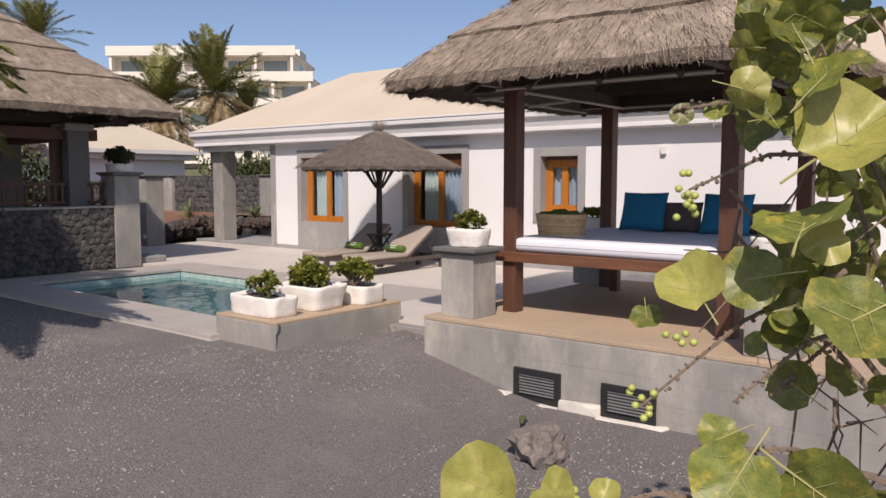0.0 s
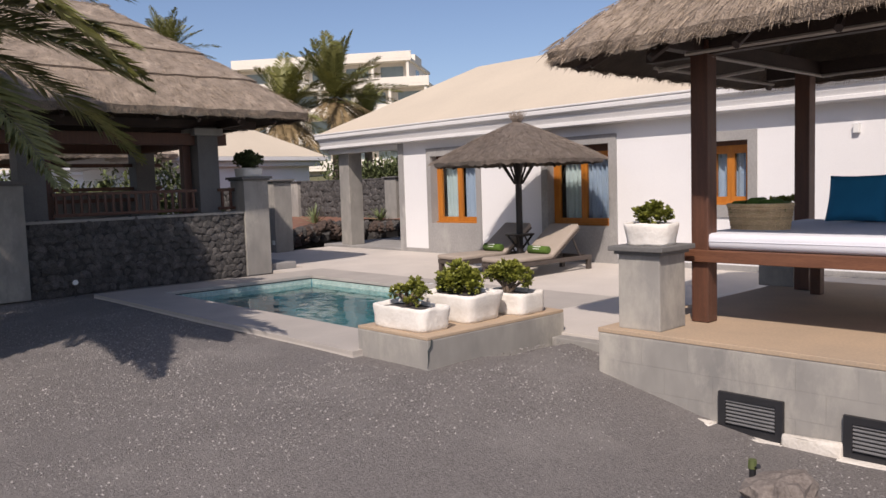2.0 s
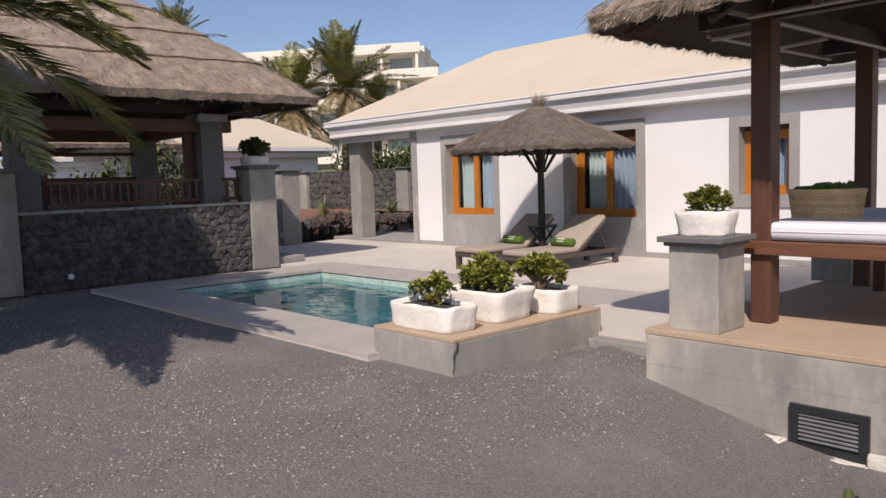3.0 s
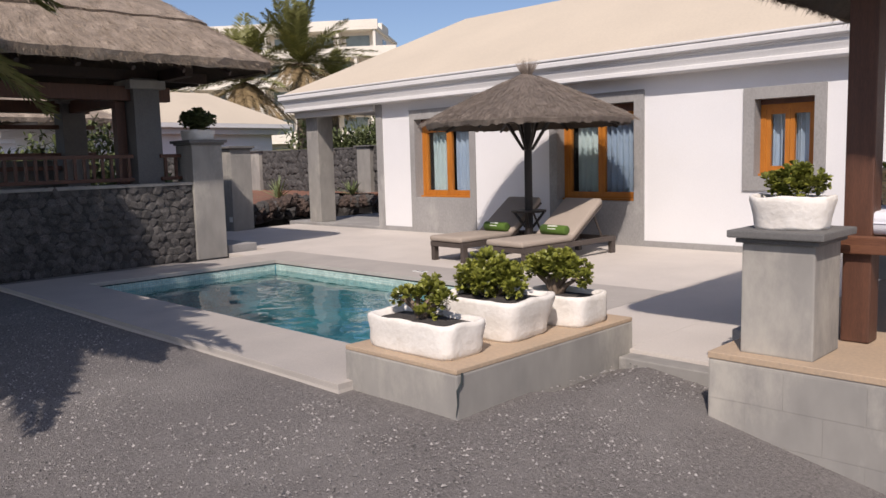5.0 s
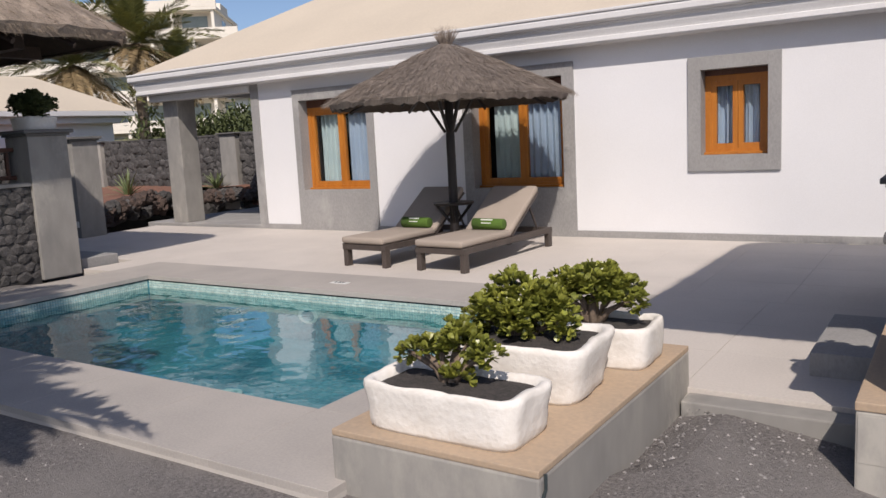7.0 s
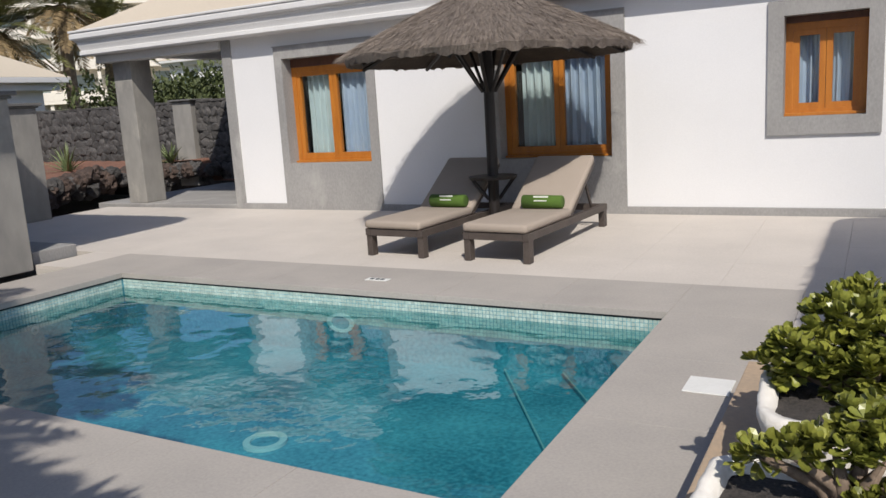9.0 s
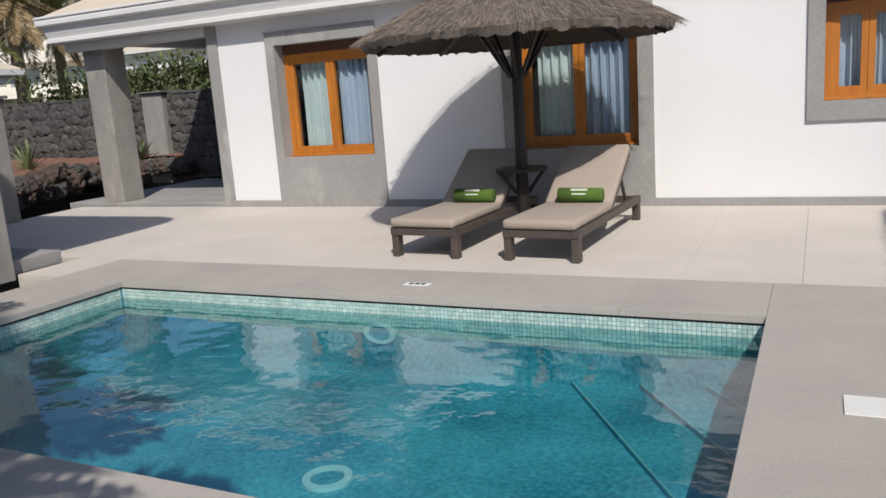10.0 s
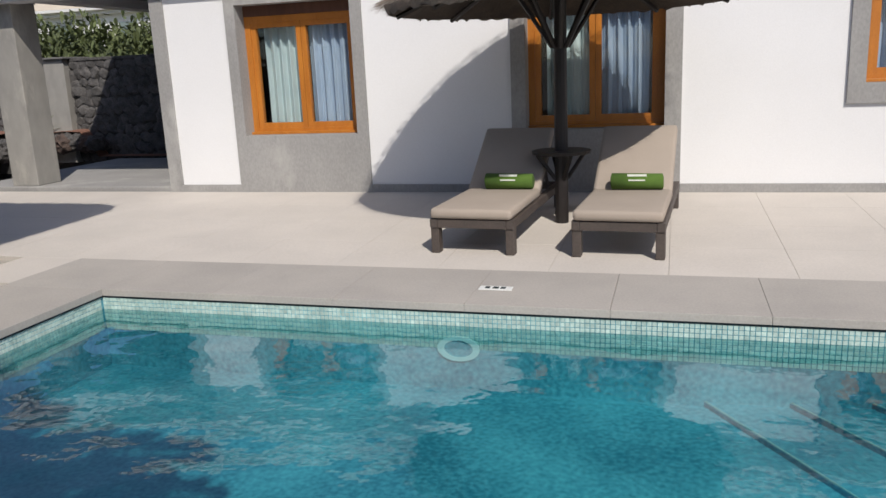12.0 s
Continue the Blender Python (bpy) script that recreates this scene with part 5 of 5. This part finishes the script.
def palm(at, height, n, ln, seed, label, lean=(0, 0), droop=0.75, leaflets=34, dry=6, thick=0.22, broad=1.6):
    """A date palm: ringed trunk and fronds of many leaflets along an arching rib."""
    rng = random.Random(seed)
    p = thing("palm_tree", label, "palm tree", at)
    bm = bmesh.new()
    k = 14
    pts = [(lean[0] * (i / k) ** 1.5, lean[1] * (i / k) ** 1.5, height * i / k - 0.2 * (i == 0)) for i in range(k + 1)]
    tube(bm, pts, [thick * (1.15 - 0.3 * i / k) * (1 + 0.09 * (i % 2)) for i in range(k + 1)], 10)
    part("trunk", bm, M_PALMTRUNK, p, "ringed grey-brown trunk")
    top = Vector(pts[-1])

    def frond(a, el, l, material):
        verts, faces = [], []
        d0 = Vector((math.cos(a) * math.cos(el), math.sin(a) * math.cos(el), math.sin(el)))
        flat = Vector((math.cos(a), math.sin(a), 0))
        side = Vector((-math.sin(a), math.cos(a), 0))
        rib = []
        for i in range(leaflets + 1):
            t = i / leaflets
            rib.append(top + d0 * l * t + Vector((0, 0, -droop * l * 0.45 * t * t)) + side * 0.1 * l * t * t * math.sin(seed + a * 3))
        for i in range(leaflets):
            q = len(verts)
            w = 0.025 * (1 - i / leaflets) + 0.004
            verts += [rib[i] - side * w, rib[i] + side * w, rib[i + 1] + side * w * .9, rib[i + 1] - side * w * .9]
            faces.append((q, q + 1, q + 2, q + 3))
        for i in range(2, leaflets):
            t = i / leaflets
            tang = (rib[i + 1] - rib[i - 1]).normalized()
            up = side.cross(tang)
            if up.z < 0:
                up = -up
            ll = l * 0.20 * (math.sin(math.pi * (0.12 + 0.86 * t)) ** 0.7) * rng.uniform(.85, 1.1)
            for sg in (-1, 1):
                for _ in range(2):
                    d = (side * sg * 0.8 + tang * rng.uniform(.6, .95) + up * rng.uniform(.1, .5) + Vector((0, 0, -.15))).normalized()
                    b = rib[i] + tang * rng.uniform(0, l / leaflets)
                    ww = tang.cross(d).cross(d).normalized() * (0.008 + 0.007 * l / 2) * broad
                    q = len(verts)
                    verts += [b, b + d * ll * .45 + ww, b + d * ll + Vector((0, 0, -.12 * ll)), b + d * ll * .45 - ww]
                    faces.append((q, q + 1, q + 2, q + 3))
        raw("frond", verts, faces, material, p)
    for i in range(n):
        frond(i * 2.39996 + rng.uniform(-.15, .15), radians(rng.uniform(20, 85)) if i % 4 else radians(rng.uniform(-15, 25)), ln * rng.uniform(.8, 1.1), M_PALMLEAF)
    for i in range(dry):
        frond(rng.uniform(0, 6.28), radians(rng.uniform(-50, -15)), ln * rng.uniform(.6, .85), M_PALMDRY)
    return p


palm((-35.0, 24.7, 1.0), 5.1, 42, 3.9, 2, "tall date palm rising behind the neighbouring villa", leaflets=44, dry=14, droop=0.42, broad=1.15)
palm((-36.3, 22.4, 1.0), 4.2, 36, 3.8, 3, "bushy date palm with dry lower fronds", leaflets=40, dry=18, droop=0.6, broad=1.2)
palm((-37.0, 28.3, 1.0), 4.0, 34, 2.8, 4, "smaller date palm beside the tall one", leaflets=36, dry=8, droop=0.45, broad=1.1)
palm((-41, 18.6, 0.3), 8.3, 32, 2.8, 5, "date palm showing above the thatched pavilion", leaflets=36, dry=6, droop=0.45, broad=1.1)
palm((-8.3, 0.3, -0.1), 4.0, 48, 2.7, 8, "large date palm arching over the gravel", leaflets=46, dry=3, droop=1.1, broad=2.5)
palm((-11.0, 1.9, -0.1), 3.3, 44, 2.9, 9, "large date palm beside the thatched pavilion", leaflets=80, dry=2, droop=0.95, broad=1.25)


# ---- neighbouring buildings ----
def villa(name, cx, cy, lx, ly, rz, z0, eave, ridge, label):
    v = thing(name, label, "house", (cx, cy, z0), rz)
    part("wall", bbox(-lx / 2 + 0.5, lx / 2 - 0.5, -ly / 2 + 0.5, ly / 2 - 0.5, -1, eave - 0.3), M_WHITE, v)
    part("cornice", box(bbox(-lx / 2, lx / 2, -ly / 2, ly / 2, eave - 0.14, eave, 0.02), -lx / 2 + 0.2, lx / 2 - 0.2, -ly / 2 + 0.2, ly / 2 - 0.2, eave - 0.32, eave - 0.141, 0.02), M_TRIM, v, "white moulded cornice")
    bm = bmesh.new()
    h = min(lx, ly) / 2
    c = [bm.verts.new(q) for q in ((-lx / 2, -ly / 2, eave + .001), (lx / 2, -ly / 2, eave + .001), (lx / 2, ly / 2, eave + .001), (-lx / 2, ly / 2, eave + .001),
                                   (-lx / 2 + h * .95, 0 if lx > ly else -ly / 2 + h, ridge), (lx / 2 - h * .95, 0 if lx > ly else ly / 2 - h, ridge))]
    for f in ((0, 1, 5, 4), (1, 2, 5), (2, 3, 4, 5), (3, 0, 4), (3, 2, 1, 0)):
        bm.faces.new([c[i] for i in f])
    part("roof", bm, M_ROOF, v, "cream hipped roof")
    for i in range(3):
        x = -lx / 2 + 1.5 + i * (lx - 3) / 2.5
        part("window", bbox(x, x + 1.0, -ly / 2 + 0.48, -ly / 2 + 0.52, 0.7, 1.9), M_HOTELGLASS, v)
    return v


villa("villa", -26.5, 12.97, 3.9, 7.8, 0, 0.0, 2.57, 3.62, "white neighbouring villa with a cream hipped roof")
villa("villa", -36.00, 12.55, 5.0, 6.0, 0, 0.0, 2.6, 3.9, "white neighbouring villa seen beyond the pavilion")
villa("villa", -36.0, 40.0, 12.0, 9.0, 0, 2.0, 2.6, 4.6, "white villa up on the bank behind the scrub")


hut = thing("thatched_hut", "thatched garden shelter on timber posts beyond the pavilion", "hut")
for x, y in ((-27.6, 7.4), (-27.6, 10.4), (-25.0, 7.4), (-25.0, 10.4)):
    part("post", tube(bmesh.new(), [(x, y, 0), (x, y, 2.5)], 0.08, 8), M_DARKWOOD, hut)
for y in (7.4, 10.4):
    part("beam", bbox(-28.0, -24.6, y - 0.06, y + 0.06, 2.36, 2.5), M_RAFTER, hut)
thatch_roof(hut, -26.3, 8.9, 2.3, 2.4, 2.62, 3.75, 3, 41, 8.0, 0.12, (0.1, 0.3), 2500)


def hotel():
    h = thing("hotel_building", "large cream stepped terrace hotel block on the hill", "building", (-73.5, 54.5, 0.6), 38)
    fl = 3.0
    for i in range(5):
        x0, x1 = -17 + 1.6 * max(0, i - 2), 11 - 2.2 * max(0, i - 2)
        y0 = -6 + 1.5 * i
        part("storey", bbox(x0, x1, y0 + 1.4, 12, fl * i, fl * (i + 1) - 0.3), M_HOTEL, h)
        part("slab", bbox(x0 - 0.3, x1 + 0.3, y0 - 0.2, 12.2, fl * (i + 1) - 0.3, fl * (i + 1), 0.03), M_HOTEL, h)
        part("parapet", bbox(x0 - 0.3, x1 + 0.3, y0 - 0.2, y0, fl * (i + 1) + 0.001, fl * (i + 1) + 0.75, 0.03), M_HOTEL, h)
        n = int((x1 - x0) / 4)
        for k in range(n + 1):
            x = x0 + (x1 - x0 - 0.3) * k / n
            part("fin", bbox(x, x + 0.3, y0, y0 + 1.39, fl * i, fl * (i + 1) - 0.301), M_HOTEL, h)
            if k < n:
                part("window", bbox(x + 0.8, x + (x1 - x0) / n - 0.7, y0 + 1.36, y0 + 1.41, fl * i + 0.3, fl * (i + 1) - 0.7), M_HOTELGLASS, h)
        for k in range(2):
            part("window", bbox(x1 - 0.02, x1 + 0.03, y0 + 4 + 4 * k, y0 + 6 + 4 * k, fl * i + 0.9, fl * (i + 1) - 0.8), M_HOTELGLASS, h)
    for x in (-9, -2, 4):
        part("roof_box", bbox(x, x + 2.6, 4, 8, 15.0, 16.0, 0.05), M_HOTEL, h)
    return h


hotel()
tagged(obj_from("lantern", box(box(bbox(-0.04, 0.04, -0.04, 0.04, 0, 0.5), -0.12, 0.12, -0.12, 0.12, 0.5, 0.72, 0.02), -0.18, 0.18, -0.18, 0.18, 0.721, 0.78, 0.02), M_PLASTIC), "small pale garden lantern on the bank", "lantern").location = (-18.0, 19.3, 1.5)


# ---- sea grape bush by the start of the walk ----
def lets_light_through(m, amount, tint):
    """Thin leaf: part of the light passes through, tinted."""
    n, l = m.node_tree.nodes, m.node_tree.links
    tl, mx = n.new("ShaderNodeBsdfTranslucent"), n.new("ShaderNodeMixShader")
    tl.inputs[0].default_value = (*tint, 1)
    mx.inputs[0].default_value = amount
    l.new(n["Principled BSDF"].outputs[0], mx.inputs[1])
    l.new(tl.outputs[0], mx.inputs[2])
    l.new(mx.outputs[0], n["Material Output"].inputs[0])


for m in (M_GRAPE, M_GRAPEYEL):
    lets_light_through(m, 0.2, (0.30, 0.31, 0.06))


def sea_grape():
    rng = random.Random(17)
    F, R = Vector((-0.627, 0.779, 0)), Vector((0.779, 0.627, 0))
    at = lambda r, f, z: R * r + F * f + Vector((0, 0, z))
    b = thing("sea_grape_bush", "sea grape bush with big round yellow-green leaves and berries", "bush")
    stems = bmesh.new()
    root = at(1.75, 1.95, -0.45)
    ends = []
    for i in range(16):
        e = at(rng.uniform(0.72, 1.5), rng.uniform(1.6, 2.2), rng.uniform(1.05, 2.0))
        m = root.lerp(e, 0.55) + Vector((rng.uniform(-.12, .12), rng.uniform(-.1, .1), 0.2))
        tube(stems, [root, m, e], [0.022, 0.011, 0.005], 6)
        ends.append(e)
    # low runners and the sprays that reach out over the gravel
    low = [at(0.62, 1.5, 0.88), at(0.85, 1.45, 0.90), at(0.3, 1.55, 0.84)]
    for e in low:
        tube(stems, [root, root.lerp(e, 0.6) + Vector((0, 0, 0.12)), e], [0.018, 0.010, 0.005], 6)
    sprays = [(at(0.92, 1.8, 1.58), at(0.56, 1.8, 1.50)), (at(0.9, 1.75, 1.32), at(0.44, 1.72, 1.02)), (at(0.95, 1.7, 1.22), at(0.62, 1.65, 1.05)),
              (at(1.0, 1.75, 1.2), at(0.72, 1.7, 1.05)), (at(0.95, 1.8, 1.66), at(0.52, 1.8, 1.68)), (at(0.62, 1.5, 0.88), at(0.22, 1.5, 0.86)), (at(0.9, 1.5, 0.92), at(0.5, 1.55, 0.98))]
    for a, c in sprays:
        knobs = bmesh.new()
        tube(stems, [a, a.lerp(c, .5) + Vector((0, 0, .04)), c], [0.007, 0.005, 0.003], 5)
        for k in range(30):
            q = a.lerp(c, 0.35 + 0.65 * k / 30) + Vector((0, 0, .04 * (1 - abs(2 * (0.35 + 0.65 * k / 30) - 1))))
            g = bmesh.ops.create_icosphere(knobs, subdivisions=1, radius=rng.uniform(0.003, 0.0065))
            off = Vector((rng.gauss(0, .006), rng.gauss(0, .006), rng.gauss(0, .006)))
            for v in g["verts"]:
                v.co += q + off
        part("flower_spike", knobs, M_TWIG, b, "knobbly grey spike of spent flowers")
    for _ in range(120):
        a = rng.choice(ends)
        a = a.lerp(root, rng.uniform(0, 0.35))
        c = a + Vector((rng.gauss(0, .14), rng.gauss(0, .14), rng.gauss(-.12, .16)))
        h = a.lerp(c, .5) + Vector((rng.gauss(0, .03), rng.gauss(0, .03), rng.gauss(0.02, .04)))
        tube(stems, [a, h, c], [0.005, 0.0035, 0.002], 4)
    part("branchwork", stems, M_TWIG, b, "bare grey twigs")

    def leaf_mesh(i):
        bm = bmesh.new()
        n = 20
        c = bm.verts.new((0, 0.45, -0.03))
        rim, mid = [], []
        for k in range(n):
            a = 2 * math.pi * k / n - math.pi / 2
            notch = 0.80 if k == 0 else 1.0
            w = 1 + 0.04 * math.sin(3 * a + 2 * i) + 0.025 * math.sin(7 * a + i)
            x, y = 0.52 * math.cos(a) * w, 0.5 + 0.5 * math.sin(a) * notch * w
            fold = (0.10 + 0.22 * i) * abs(x) + 0.05 * math.sin(5 * a + i)
            rim.append(bm.verts.new((x, y, fold)))
            mid.append(bm.verts.new((x * .5, 0.45 + (y - .45) * .5, fold * .35 - 0.01)))
        for k in range(n):
            bm.faces.new((c, mid[k], mid[(k + 1) % n]))
            bm.faces.new((mid[k], rim[k], rim[(k + 1) % n], mid[(k + 1) % n]))
        ob = obj_from("leaf", bm, M_GRAPEYEL if i == 2 else M_GRAPE, True)
        v = bmesh.new()
        k = 0.10 + 0.22 * i
        tube(v, [(0, -0.3, -0.03), (0, 0.0, -0.008), (0, 0.45, -0.022), (0, 0.95, 0.0)], [0.016, 0.014, 0.009, 0.003], 5)
        for sd in (-1, 1):
            for y in (0.14, 0.36, 0.58):
                tube(v, [(0, y, -0.016), (sd * 0.17, y + 0.12, 0.17 * k * 0.5 - 0.004), (sd * 0.33, y + 0.22, 0.33 * k * 0.8)], [0.006, 0.004, 0.002], 4)
        vo = obj_from("vein", v, M_GRAPEVEIN)
        out = (ob.data, vo.data)
        bpy.data.objects.remove(ob)
        bpy.data.objects.remove(vo)
        return out
    kinds = [leaf_mesh(i) for i in range(3)]

    def leaf(p, size, kind=None, spread=0.55):
        """A leaf centred on p that turns its face outward and to the sky."""
        me, ve = kinds[rng.choice((0, 0, 1, 1, 2)) if kind is None else kind]
        nrm = (Vector((0.15, -0.75, 0.55)) + Vector((rng.gauss(0, spread), rng.gauss(0, spread), rng.gauss(0, spread)))).normalized()
        up = Vector((rng.gauss(0, .7), rng.gauss(0, .7), rng.gauss(0.3, .8)))
        y = (up - nrm * up.dot(nrm)).normalized()
        x = y.cross(nrm)
        m = Matrix((x, y, nrm)).transposed().to_4x4()
        o = new("leaf", me)
        o.parent = b
        o.matrix_local = Matrix.Translation(p) @ m @ Matrix.Scale(size, 4) @ Matrix.Translation((0, -0.5, 0))
        vv = new("vein", ve)
        vv.parent = o
    for _ in range(270):
        z = rng.uniform(1.04, 2.15)
        edge = 0.70 + 0.06 * math.sin(z * 6.0) + (0.14 if 1.40 < z < 1.62 else 0)
        f = rng.uniform(1.6, 2.5)
        leaf(at((edge + abs(rng.gauss(0, .30))) * f / 1.75, f, z), rng.uniform(0.05, 0.12), None, 0.9)
    for r, f, z, sz, kind in ((0.56, 1.75, 1.29, .15, 2), (0.47, 1.8, 1.21, .075, 0), (0.67, 1.7, 1.31, .14, 0), (0.73, 1.6, 1.43, .19, 1), (0.8, 1.5, 1.26, .20, 0), (0.82, 1.6, 1.61, .21, 2),
                              (0.76, 1.6, 1.73, .12, 0), (0.54, 1.8, 1.67, .055, 0), (0.62, 1.8, 1.68, .065, 0), (0.7, 1.8, 1.68, .06, 0), (0.74, 1.75, 1.66, .09, 1), (0.08, 1.55, 0.92, .15, 2),
                              (0.22, 1.5, 0.91, .09, 2), (0.32, 1.5, 0.91, .06, 2), (0.55, 1.45, 0.95, .16, 1), (0.58, 1.6, 0.99, .10, 1), (0.7, 1.4, 0.94, .19, 0), (0.75, 1.7, 1.23, .11, 0)):
        leaf(at(r, f, z), sz, kind, 0.22)
    for _ in range(10):
        leaf(at(rng.uniform(0.72, 1.3), rng.uniform(1.4, 1.6), rng.uniform(0.78, 0.93)), rng.uniform(0.1, 0.17), None, 0.5)
    be = bmesh.new()
    bmesh.ops.create_icosphere(be, subdivisions=2, radius=0.009)
    first = obj_from("berry", be, M_BERRY, True)
    bd = first.data
    bpy.data.objects.remove(first)
    for c, n, dz in ((at(0.45, 1.72, 1.05), 9, .07), (at(0.53, 1.72, 1.19), 5, .04), (at(0.56, 1.8, 1.53), 12, .12), (at(0.25, 1.5, 0.90), 12, .05)):
        for _ in range(n):
            o = new("berry", bd)
            o.parent = b
            o.location = c + Vector((rng.gauss(0, .014), rng.gauss(0, .014), rng.uniform(-dz, dz / 3)))


sea_grape()

# lava wall beside the pool, stone by stone
lava_wall("pool_side_wall", -13.66, 3.86, -13.66, 7.36, -0.05, 1.06, 0.3, "dark lava rubble wall below the pavilion rail", True, 0.125, 31, -1)
